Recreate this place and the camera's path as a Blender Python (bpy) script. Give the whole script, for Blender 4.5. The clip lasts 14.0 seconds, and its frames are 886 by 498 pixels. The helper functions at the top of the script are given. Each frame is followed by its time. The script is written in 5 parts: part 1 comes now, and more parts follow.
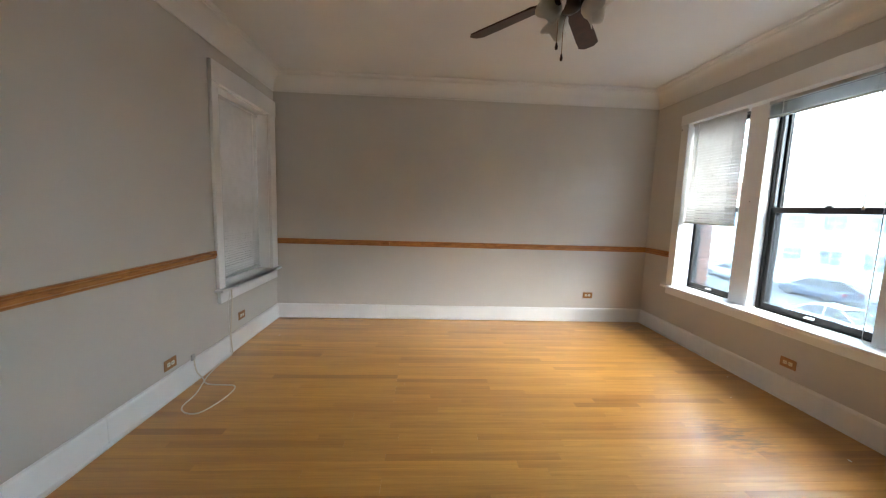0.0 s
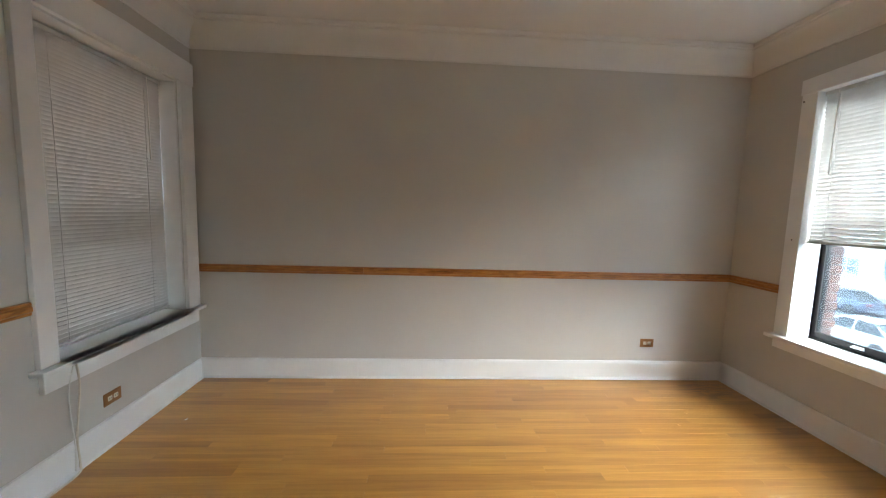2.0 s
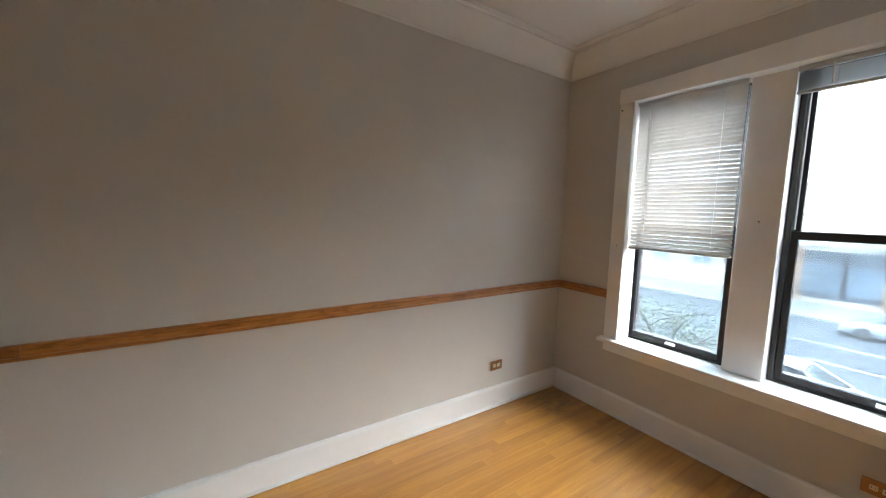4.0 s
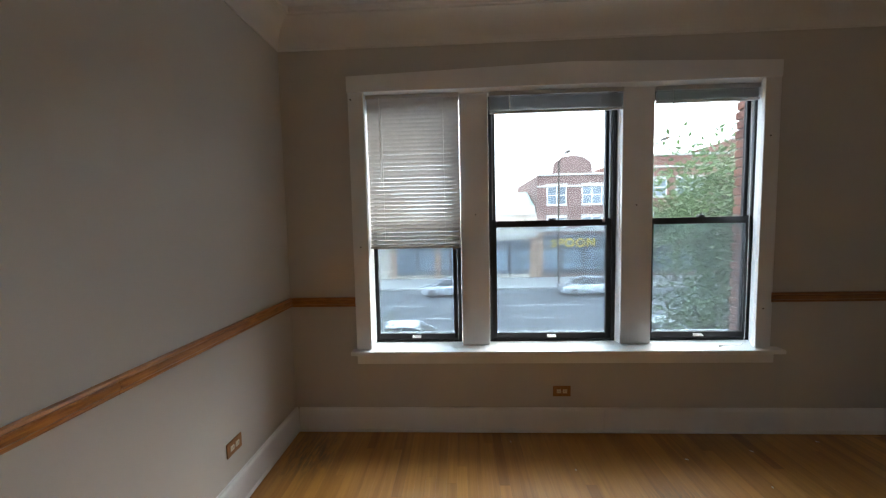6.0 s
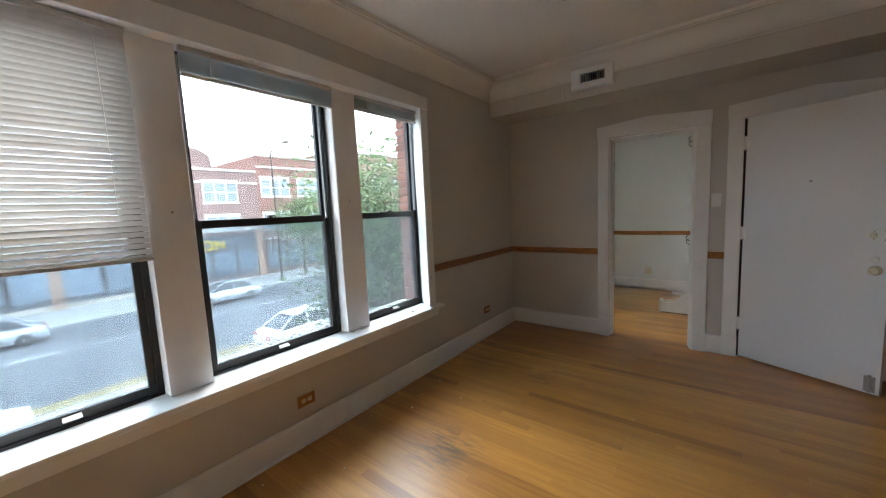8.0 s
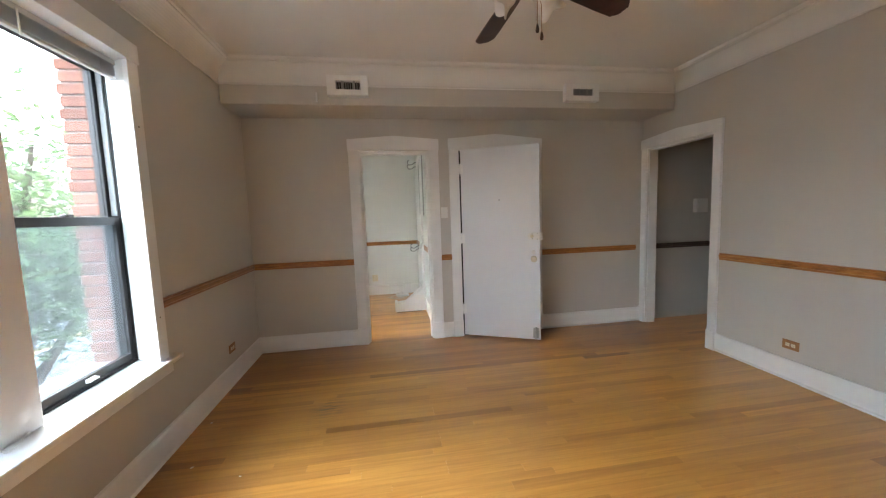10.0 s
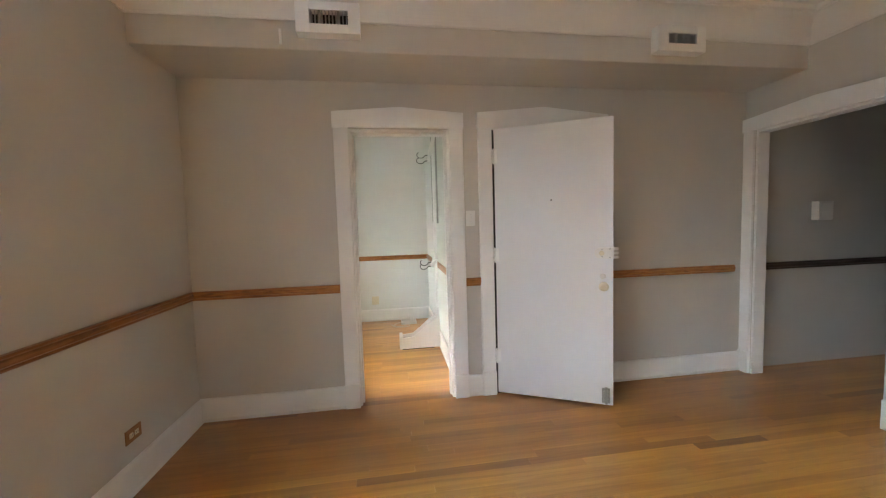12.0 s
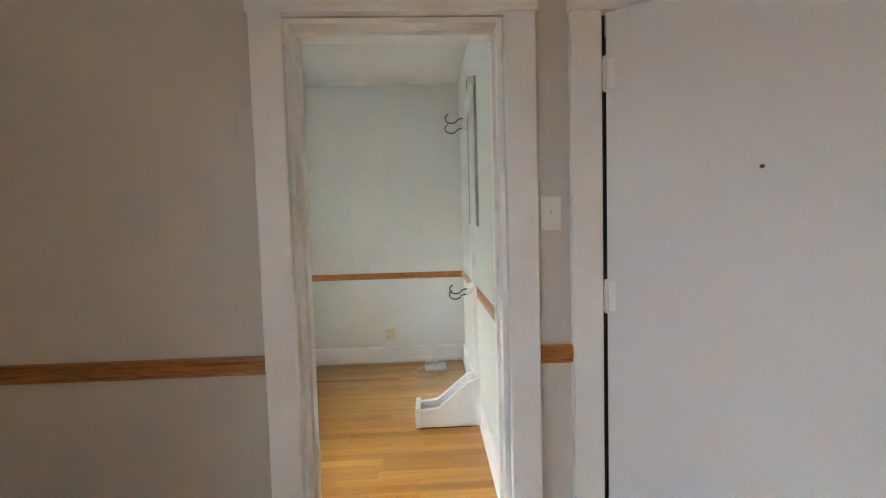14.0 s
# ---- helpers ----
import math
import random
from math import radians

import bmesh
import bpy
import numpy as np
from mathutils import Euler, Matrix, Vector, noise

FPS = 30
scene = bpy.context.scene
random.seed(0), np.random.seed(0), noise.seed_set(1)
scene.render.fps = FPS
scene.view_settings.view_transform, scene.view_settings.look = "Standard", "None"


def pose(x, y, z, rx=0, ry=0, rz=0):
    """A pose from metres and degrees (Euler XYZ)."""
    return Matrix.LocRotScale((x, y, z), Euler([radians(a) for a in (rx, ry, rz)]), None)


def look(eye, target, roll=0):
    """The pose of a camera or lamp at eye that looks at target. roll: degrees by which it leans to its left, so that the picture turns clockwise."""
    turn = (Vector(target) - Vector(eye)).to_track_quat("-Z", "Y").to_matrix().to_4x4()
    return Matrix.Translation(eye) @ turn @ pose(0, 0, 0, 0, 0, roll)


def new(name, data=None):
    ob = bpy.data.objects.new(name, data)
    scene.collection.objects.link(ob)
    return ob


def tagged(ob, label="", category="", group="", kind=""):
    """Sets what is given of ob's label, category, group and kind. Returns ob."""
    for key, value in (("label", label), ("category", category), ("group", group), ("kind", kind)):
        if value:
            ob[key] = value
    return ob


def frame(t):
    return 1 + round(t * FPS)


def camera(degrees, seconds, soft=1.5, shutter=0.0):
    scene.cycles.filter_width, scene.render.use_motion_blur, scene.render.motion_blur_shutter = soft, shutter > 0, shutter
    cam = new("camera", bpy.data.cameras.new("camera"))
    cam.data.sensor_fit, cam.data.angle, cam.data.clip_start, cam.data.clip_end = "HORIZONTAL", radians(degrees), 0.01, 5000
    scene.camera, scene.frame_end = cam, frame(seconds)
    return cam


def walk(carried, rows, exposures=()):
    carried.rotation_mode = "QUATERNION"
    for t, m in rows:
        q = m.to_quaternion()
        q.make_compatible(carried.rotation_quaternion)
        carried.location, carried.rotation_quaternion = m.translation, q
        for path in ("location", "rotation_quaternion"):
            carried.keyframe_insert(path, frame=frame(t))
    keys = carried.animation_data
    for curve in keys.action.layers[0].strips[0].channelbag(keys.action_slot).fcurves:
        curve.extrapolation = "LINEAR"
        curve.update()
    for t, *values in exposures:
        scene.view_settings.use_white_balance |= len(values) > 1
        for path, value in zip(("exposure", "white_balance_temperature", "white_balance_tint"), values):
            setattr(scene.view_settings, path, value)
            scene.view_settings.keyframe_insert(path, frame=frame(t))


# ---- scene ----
cam = camera(101.7, 14.0, soft=1.2)
PATH = [
    (0, (-0.68, -0.686, 1.333), (-0.57, 1.298, 1.102), 1.8),
    (0.5, (-0.661, -0.328, 1.35), (-0.555, 1.657, 1.128), 1.8),
    (1, (-0.664, 0.007, 1.367), (-0.558, 1.992, 1.149), 1.8),
    (1.5, (-0.66, 0.34, 1.363), (-0.55, 2.326, 1.152), 1.7),
    (2, (-0.594, 0.613, 1.382), (-0.487, 2.599, 1.179), 1.7),
    (2.2, (-0.56, 0.686, 1.397), (-0.443, 2.673, 1.202), 1.7),
    (4.3, (-0.468, 1.66, 1.463), (0.847, 3.155, 1.269), 1.2),
    (4.5, (-0.445, 1.721, 1.445), (1.001, 3.09, 1.261), 0.8),
    (5, (-0.391, 1.904, 1.408), (1.347, 2.88, 1.254), 0.3),
    (5.5, (-0.394, 2.164, 1.399), (1.531, 2.69, 1.255), -0.2),
    (6, (-0.354, 2.357, 1.411), (1.639, 2.447, 1.266), -1.2),
    (6.5, (-0.273, 2.486, 1.464), (1.703, 2.232, 1.282), -1.6),
    (7, (-0.191, 2.669, 1.455), (1.677, 1.978, 1.275), -2.1),
    (7.5, (-0.127, 2.801, 1.445), (1.476, 1.622, 1.245), -2.5),
    (8, (-0.01, 2.833, 1.413), (1.206, 1.26, 1.195), -2.7),
    (8.5, (0.103, 2.831, 1.398), (0.787, 0.965, 1.173), -2.7),
    (9, (0.325, 2.844, 1.39), (0.542, 0.869, 1.157), -2.6),
    (9.2, (0.423, 2.845, 1.381), (0.463, 0.858, 1.153), -2.7),
    (11.3, (0.741, 2.057, 1.352), (0.32, 0.108, 1.207), -1.9),
    (11.5, (0.717, 1.911, 1.343), (0.331, -0.046, 1.2), -1.8),
    (12, (0.628, 1.534, 1.337), (0.344, -0.441, 1.205), -1.7),
    (12.5, (0.592, 1.19, 1.324), (0.392, -0.796, 1.2), -1.6),
    (13, (0.551, 0.834, 1.327), (0.39, -1.157, 1.218), -1.5),
    (13.5, (0.491, 0.43, 1.336), (0.374, -1.564, 1.236), -1.5),
    (14, (0.437, 0.073, 1.33), (0.371, -1.924, 1.236), -1.6),
]
walk(cam, [(t, look(e, g, r)) for t, e, g, r in PATH], exposures=((0, 4.75, 6150, 5), (2, 4.65, 6050, 4), (4.5, 4.2, 6250, 7), (5.5, 3.5, 6200, 7), (6.5, 3.6, 6350, 7), (7.5, 3.9, 6350, 7), (8.5, 4.2, 6350, 9), (9, 4.55, 6350, 9), (11.5, 5.35, 6450, 8), (13, 5.3, 6350, 8), (14, 5.1, 6250, 6)))

# ---- world, sun, exposure ----
world = bpy.data.worlds.new("sky")
scene.world = world
world.use_nodes = True
wn = world.node_tree.nodes
sky = wn.new("ShaderNodeTexSky")
sky.sky_type = 'NISHITA'
sky.sun_disc = False
sky.sun_elevation = radians(42)
sky.sun_rotation = radians(123.7)
sky.dust_density = 6.0
sky.air_density = 1.5
overcast = wn.new("ShaderNodeMixRGB")
overcast.inputs[0].default_value = 0.75
overcast.inputs[2].default_value = (14.0, 14.3, 14.6, 1)
world.node_tree.links.new(sky.outputs[0], overcast.inputs[1])
world.node_tree.links.new(overcast.outputs[0], wn["Background"].inputs[0])
wn["Background"].inputs[1].default_value = 0.15

sun_data = bpy.data.lights.new("sun", 'SUN')
sun_data.energy = 0.42
sun_data.angle = radians(50)
sun_data.color = (1.0, 0.985, 0.96)
sun = new("sun", sun_data)
sun.matrix_world = look((12, -8, 13), (0, 0, 0))

# ---- the plan ----
W, E, S, N = -2.355, 2.0, -1.155, 3.5
COVE, CEIL = 2.53, 2.71
SOFFIT_Y, SOFFIT_Z = -0.70, 2.365
STREET = -4.5


# ---- materials ----
def nodes_of(name):
    m = bpy.data.materials.new(name)
    m.use_nodes = True
    t = m.node_tree
    return m, t.nodes, t.links, t.nodes["Principled BSDF"]


def place_vector(nd, lk, scale, world_space=True):
    co = nd.new("ShaderNodeNewGeometry") if world_space else nd.new("ShaderNodeTexCoord")
    mp = nd.new("ShaderNodeMapping")
    mp.inputs["Scale"].default_value = scale
    lk.new(co.outputs["Position" if world_space else "Object"], mp.inputs["Vector"])
    return mp.outputs[0]


def noise_node(nd, lk, scale, detail=4, rough=0.55, stretch=(1, 1, 1), world_space=True):
    n = nd.new("ShaderNodeTexNoise")
    n.inputs["Scale"].default_value = scale
    n.inputs["Detail"].default_value = detail
    n.inputs["Roughness"].default_value = rough
    lk.new(place_vector(nd, lk, stretch, world_space), n.inputs["Vector"])
    return n.outputs["Fac"]


def ramp_node(nd, lk, fac, stops):
    r = nd.new("ShaderNodeValToRGB")
    while len(r.color_ramp.elements) < len(stops):
        r.color_ramp.elements.new(0.5)
    for e, (p, c) in zip(r.color_ramp.elements, stops):
        e.position, e.color = p, (*c, 1)
    lk.new(fac, r.inputs[0])
    return r.outputs[0]


def mixed(nd, lk, kind, fac, a, b):
    m = nd.new("ShaderNodeMixRGB")
    m.blend_type = kind
    for s, v in zip(m.inputs, (fac, a, b)):
        if isinstance(v, (int, float)):
            s.default_value = v
        elif isinstance(v, tuple):
            s.default_value = (*v, 1)
        else:
            lk.new(v, s)
    return m.outputs[0]


def bump_to(nd, lk, bsdf, height, strength, distance):
    b = nd.new("ShaderNodeBump")
    b.inputs["Strength"].default_value = strength
    b.inputs["Distance"].default_value = distance
    lk.new(height, b.inputs["Height"])
    lk.new(b.outputs[0], bsdf.inputs["Normal"])


def surface(name, colour, rough=0.5, metal=0.0, vary=0.08, grain=60, coarse=2.0, bump=0.15, depth=0.001, spec=0.5):
    """Paint, plaster, stone or metal: a base colour with variation at two scales and a fine relief."""
    m, nd, lk, bs = nodes_of(name)
    big = noise_node(nd, lk, coarse, 3)
    fine = noise_node(nd, lk, grain, 3)
    lo = tuple(max(0, c * (1 - vary)) for c in colour)
    hi = tuple(min(1, c * (1 + vary)) for c in colour)
    a = ramp_node(nd, lk, big, [(0.3, lo), (0.7, hi)])
    c = mixed(nd, lk, 'OVERLAY', vary, a, fine)
    lk.new(c, bs.inputs["Base Color"])
    r = nd.new("ShaderNodeMapRange")
    r.inputs["To Min"].default_value = max(0.02, rough - 0.08)
    r.inputs["To Max"].default_value = min(1, rough + 0.08)
    lk.new(big, r.inputs["Value"])
    lk.new(r.outputs[0], bs.inputs["Roughness"])
    bs.inputs["Metallic"].default_value = metal
    bs.inputs["Specular IOR Level"].default_value = spec
    if bump:
        bump_to(nd, lk, bs, fine, bump, depth)
    return m


def random_of_piece(nd, lk):
    info, geo = nd.new("ShaderNodeObjectInfo"), nd.new("ShaderNodeNewGeometry")
    add = nd.new("ShaderNodeMath")
    add.operation = 'ADD'
    lk.new(info.outputs["Random"], add.inputs[0])
    lk.new(geo.outputs["Random Per Island"], add.inputs[1])
    fr = nd.new("ShaderNodeMath")
    fr.operation = 'FRACT'
    lk.new(add.outputs[0], fr.inputs[0])
    return fr.outputs[0]


def wood(name, stops, rough=0.3, grain=(1.2, 26, 26), coat=0.0, worn=False):
    """Oak whose grain runs along x; each strip takes its own tone and its own stretch of grain."""
    m, nd, lk, bs = nodes_of(name)
    rnd = random_of_piece(nd, lk)
    geo = nd.new("ShaderNodeNewGeometry")
    shift = nd.new("ShaderNodeVectorMath")
    shift.operation = 'SCALE'
    shift.inputs[0].default_value = (37.0, 11.0, 5.0)
    lk.new(rnd, shift.inputs["Scale"])
    add = nd.new("ShaderNodeVectorMath")
    lk.new(geo.outputs["Position"], add.inputs[0])
    lk.new(shift.outputs[0], add.inputs[1])
    mp = nd.new("ShaderNodeMapping")
    mp.inputs["Scale"].default_value = grain
    lk.new(add.outputs[0], mp.inputs["Vector"])
    n = nd.new("ShaderNodeTexNoise")
    n.inputs["Scale"].default_value = 1.6
    n.inputs["Detail"].default_value = 3
    n.inputs["Distortion"].default_value = 0.8
    lk.new(mp.outputs[0], n.inputs["Vector"])
    pores = nd.new("ShaderNodeTexNoise")
    pores.inputs["Scale"].default_value = 12
    pores.inputs["Detail"].default_value = 3
    lk.new(mp.outputs[0], pores.inputs["Vector"])
    c = ramp_node(nd, lk, n.outputs["Fac"], stops)
    tone = ramp_node(nd, lk, rnd, [(0.0, (0.58, 0.51, 0.43)), (0.06, (0.78, 0.74, 0.68)), (0.3, (0.90, 0.88, 0.85)), (0.8, (1.0, 1.0, 0.98)), (1.0, (1.10, 1.10, 1.05))])
    c = mixed(nd, lk, 'MULTIPLY', 0.95, c, tone)
    c = mixed(nd, lk, 'MULTIPLY', 0.14, c, ramp_node(nd, lk, pores.outputs["Fac"], [(0.35, (0.62, 0.5, 0.4)), (0.5, (1, 1, 1))]))
    if worn:
        # the old varnish: uneven amber clouds, and knots and mineral streaks in single strips
        c = mixed(nd, lk, 'MULTIPLY', 1.0, c, ramp_node(nd, lk, noise_node(nd, lk, 0.9, 3, 0.5, (0.8, 1.5, 1)), [(0.3, (0.82, 0.77, 0.70)), (0.55, (1, 1, 1)), (0.75, (1.06, 1.07, 1.05))]))
        streaks = nd.new("ShaderNodeTexNoise")
        streaks.inputs["Scale"].default_value = 0.55
        streaks.inputs["Detail"].default_value = 2
        lk.new(mp.outputs[0], streaks.inputs["Vector"])
        c = mixed(nd, lk, 'MULTIPLY', 0.4, c, ramp_node(nd, lk, streaks.outputs["Fac"], [(0.27, (0.50, 0.42, 0.34)), (0.36, (0.93, 0.91, 0.88)), (0.5, (1, 1, 1))]))
        # the strips by the doorways are darker, along an edge that steps per strip
        sp, off, dark_zone = nd.new("ShaderNodeSeparateXYZ"), nd.new("ShaderNodeMath"), nd.new("ShaderNodeMapRange")
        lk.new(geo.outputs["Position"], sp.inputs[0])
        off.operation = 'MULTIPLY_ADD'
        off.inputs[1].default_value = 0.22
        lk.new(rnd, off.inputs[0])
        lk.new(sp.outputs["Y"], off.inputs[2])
        dark_zone.inputs["From Min"].default_value, dark_zone.inputs["From Max"].default_value = -0.15, -0.24
        lk.new(off.outputs[0], dark_zone.inputs["Value"])
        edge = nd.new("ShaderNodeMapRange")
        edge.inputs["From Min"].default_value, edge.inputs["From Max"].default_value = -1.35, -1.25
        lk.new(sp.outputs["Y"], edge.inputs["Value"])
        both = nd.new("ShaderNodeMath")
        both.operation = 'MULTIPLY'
        lk.new(dark_zone.outputs[0], both.inputs[0])
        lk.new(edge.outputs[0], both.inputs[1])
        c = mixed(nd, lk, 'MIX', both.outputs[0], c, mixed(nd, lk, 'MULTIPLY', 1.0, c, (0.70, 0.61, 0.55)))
        # the bare grey scuffs in front of the windows
        for spot, size in (((1.25, 1.27, 0), 0.30), ((1.12, 0.125, 0), 0.17), ((1.74, 3.3, 0), 0.26)):
            d = nd.new("ShaderNodeVectorMath")
            d.operation = 'DISTANCE'
            lk.new(geo.outputs["Position"], d.inputs[0])
            d.inputs[1].default_value = spot
            near = nd.new("ShaderNodeMapRange")
            near.inputs["From Min"].default_value = size
            near.inputs["From Max"].default_value = size * 0.2
            lk.new(d.outputs["Value"], near.inputs["Value"])
            streak = noise_node(nd, lk, 9, 5, 0.7, (0.7, 5, 1))
            s = ramp_node(nd, lk, streak, [(0.46, (0, 0, 0)), (0.56, (1, 1, 1))])
            f = nd.new("ShaderNodeMath")
            f.operation = 'MULTIPLY'
            lk.new(near.outputs[0], f.inputs[0])
            lk.new(s, f.inputs[1])
            f2 = nd.new("ShaderNodeMath")
            f2.operation = 'MULTIPLY'
            f2.inputs[1].default_value = 0.75
            lk.new(f.outputs[0], f2.inputs[0])
            c = mixed(nd, lk, 'MIX', f2.outputs[0], c, (0.10, 0.075, 0.055))
    lk.new(c, bs.inputs["Base Color"])
    wear = noise_node(nd, lk, 2.5, 5, 0.6)
    r = nd.new("ShaderNodeMapRange")
    r.inputs["To Min"].default_value = rough - 0.03
    r.inputs["To Max"].default_value = rough + 0.1
    lk.new(wear, r.inputs["Value"])
    lk.new(r.outputs[0], bs.inputs["Roughness"])
    bs.inputs["Coat Weight"].default_value = coat
    bs.inputs["Coat Roughness"].default_value = 0.277
    bump_to(nd, lk, bs, pores.outputs["Fac"], 0.03, 0.0006)
    return m


def dusted(nd, lk, clear, least, most, scale):
    """A film of dust that scatters a little of the daylight over what is seen through it."""
    film, mx = nd.new("ShaderNodeBsdfTranslucent"), nd.new("ShaderNodeMixShader")
    film.inputs[0].default_value = (0.80, 0.84, 0.90, 1)
    amount = nd.new("ShaderNodeMapRange")
    amount.inputs["From Min"].default_value, amount.inputs["From Max"].default_value = 0.3, 0.7
    amount.inputs["To Min"].default_value, amount.inputs["To Max"].default_value = least, most
    lk.new(noise_node(nd, lk, scale, 4, 0.6), amount.inputs["Value"])
    lk.new(amount.outputs[0], mx.inputs[0])
    lk.new(clear, mx.inputs[1])
    lk.new(film.outputs[0], mx.inputs[2])
    return mx.outputs[0]


def glass_material():
    """Dusty double glazing: it dims the view a little and mirrors at a slant."""
    m, nd, lk, bs = nodes_of("window glass")
    nd.remove(bs)
    tr, gl, mx, lw = (nd.new("ShaderNodeBsdfTransparent"), nd.new("ShaderNodeBsdfGlossy"), nd.new("ShaderNodeMixShader"), nd.new("ShaderNodeLayerWeight"))
    tr.inputs[0].default_value = (0.42, 0.45, 0.475, 1)
    gl.inputs["Roughness"].default_value = 0.02
    p, r = nd.new("ShaderNodeMath"), nd.new("ShaderNodeMapRange")
    p.operation = 'POWER'
    p.inputs[1].default_value = 5
    lk.new(lw.outputs["Facing"], p.inputs[0])
    lk.new(p.outputs[0], r.inputs["Value"])
    r.inputs["To Min"].default_value = 0.02
    r.inputs["To Max"].default_value = 0.5
    lk.new(r.outputs[0], mx.inputs[0])
    lk.new(dusted(nd, lk, tr.outputs[0], 0.002, 0.005, 3.0), mx.inputs[1])
    lk.new(gl.outputs[0], mx.inputs[2])
    lk.new(mx.outputs[0], nd["Material Output"].inputs[0])
    return m


def screen_material():
    """Fine mesh that tints and dims the view, dusty in patches."""
    m, nd, lk, bs = nodes_of("dusty insect screen")
    nd.remove(bs)
    tr = nd.new("ShaderNodeBsdfTransparent")
    dust = noise_node(nd, lk, 4, 4, 0.6)
    lk.new(ramp_node(nd, lk, dust, [(0.3, (0.66, 0.72, 0.76)), (0.7, (0.78, 0.84, 0.87))]), tr.inputs[0])
    lk.new(dusted(nd, lk, tr.outputs[0], 0.016, 0.026, 5.0), nd["Material Output"].inputs[0])
    return m


def slat_material():
    m, nd, lk, bs = nodes_of("white vinyl slat")
    tl, mx = nd.new("ShaderNodeBsdfTranslucent"), nd.new("ShaderNodeMixShader")
    c = ramp_node(nd, lk, noise_node(nd, lk, 14, 4), [(0.3, (0.55, 0.54, 0.525)), (0.7, (0.62, 0.61, 0.60))])
    lk.new(c, bs.inputs["Base Color"])
    bs.inputs["Roughness"].default_value = 0.4
    tl.inputs[0].default_value = (0.8, 0.78, 0.74, 1)
    mx.inputs[0].default_value = 0.04
    lk.new(bs.outputs[0], mx.inputs[1])
    lk.new(tl.outputs[0], mx.inputs[2])
    lk.new(mx.outputs[0], nd["Material Output"].inputs[0])
    return m


def leaf_material(name, a, b):
    m, nd, lk, bs = nodes_of(name)
    geo = nd.new("ShaderNodeNewGeometry")
    c = ramp_node(nd, lk, geo.outputs["Random Per Island"], [(0.0, a), (1.0, b)])
    lk.new(c, bs.inputs["Base Color"])
    bs.inputs["Roughness"].default_value = 0.55
    tl, mx = nd.new("ShaderNodeBsdfTranslucent"), nd.new("ShaderNodeMixShader")
    lk.new(c, tl.inputs[0])
    mx.inputs[0].default_value = 0.35
    lk.new(bs.outputs[0], mx.inputs[1])
    lk.new(tl.outputs[0], mx.inputs[2])
    lk.new(mx.outputs[0], nd["Material Output"].inputs[0])
    return m


def brick_material(name, stops):
    m, nd, lk, bs = nodes_of(name)
    rnd = random_of_piece(nd, lk)
    c = ramp_node(nd, lk, rnd, stops)
    n = noise_node(nd, lk, 40, 4)
    c = mixed(nd, lk, 'OVERLAY', 0.4, c, n)
    lk.new(c, bs.inputs["Base Color"])
    bs.inputs["Roughness"].default_value = 0.9
    bump_to(nd, lk, bs, n, 0.5, 0.003)
    return m


def far_brick(name, a, b, mortar):
    """Far masonry whose courses are too fine to be picked apart."""
    m, nd, lk, bs = nodes_of(name)
    t = nd.new("ShaderNodeTexBrick")
    co = nd.new("ShaderNodeNewGeometry")
    sp, cb = nd.new("ShaderNodeSeparateXYZ"), nd.new("ShaderNodeCombineXYZ")
    lk.new(co.outputs["Position"], sp.inputs[0])
    lk.new(sp.outputs["Y"], cb.inputs["X"])
    lk.new(sp.outputs["Z"], cb.inputs["Y"])
    lk.new(cb.outputs[0], t.inputs["Vector"])
    t.inputs["Scale"].default_value = 1
    t.inputs["Brick Width"].default_value = 0.21
    t.inputs["Row Height"].default_value = 0.07
    t.inputs["Mortar Size"].default_value = 0.004
    for k, v in (("Color1", a), ("Color2", b), ("Mortar", mortar)):
        t.inputs[k].default_value = (*v, 1)
    c = mixed(nd, lk, 'OVERLAY', 0.35, t.outputs["Color"], noise_node(nd, lk, 0.6, 4))
    lk.new(c, bs.inputs["Base Color"])
    bs.inputs["Roughness"].default_value = 0.9
    return m


M_WALL = surface("grey wall paint", (0.60, 0.572, 0.53), 0.46, vary=0.035, grain=220, coarse=1.3, bump=0.12, depth=0.0012)


def touched_up(m, spots):
    """Soft, slightly lighter squares: reflected light put into the colour of a wall facing y."""
    nd, lk = m.node_tree.nodes, m.node_tree.links
    bs = nd["Principled BSDF"]
    colour = bs.inputs["Base Color"].links[0].from_socket
    for x, z, half_x, half_z in spots:
        mp, sp, hi, fade = nd.new("ShaderNodeMapping"), nd.new("ShaderNodeSeparateXYZ"), nd.new("ShaderNodeMath"), nd.new("ShaderNodeMapRange")
        geo = nd.new("ShaderNodeNewGeometry")
        mp.inputs["Location"].default_value = (-x / half_x, 0, -z / half_z)
        mp.inputs["Scale"].default_value = (1 / half_x, 0, 1 / half_z)
        lk.new(geo.outputs["Position"], mp.inputs["Vector"])
        lk.new(mp.outputs[0], sp.inputs[0])
        hi.operation = 'MAXIMUM'
        for axis, socket in (("X", 0), ("Z", 1)):
            ab = nd.new("ShaderNodeMath")
            ab.operation = 'ABSOLUTE'
            lk.new(sp.outputs[axis], ab.inputs[0])
            lk.new(ab.outputs[0], hi.inputs[socket])
        fade.inputs["From Min"].default_value, fade.inputs["From Max"].default_value = 1.15, 0.75
        fade.inputs["To Max"].default_value = 0.11
        lk.new(hi.outputs[0], fade.inputs["Value"])
        colour = mixed(nd, lk, 'MIX', fade.outputs[0], colour, (0.80, 0.79, 0.77))
    lk.new(colour, bs.inputs["Base Color"])
    return m


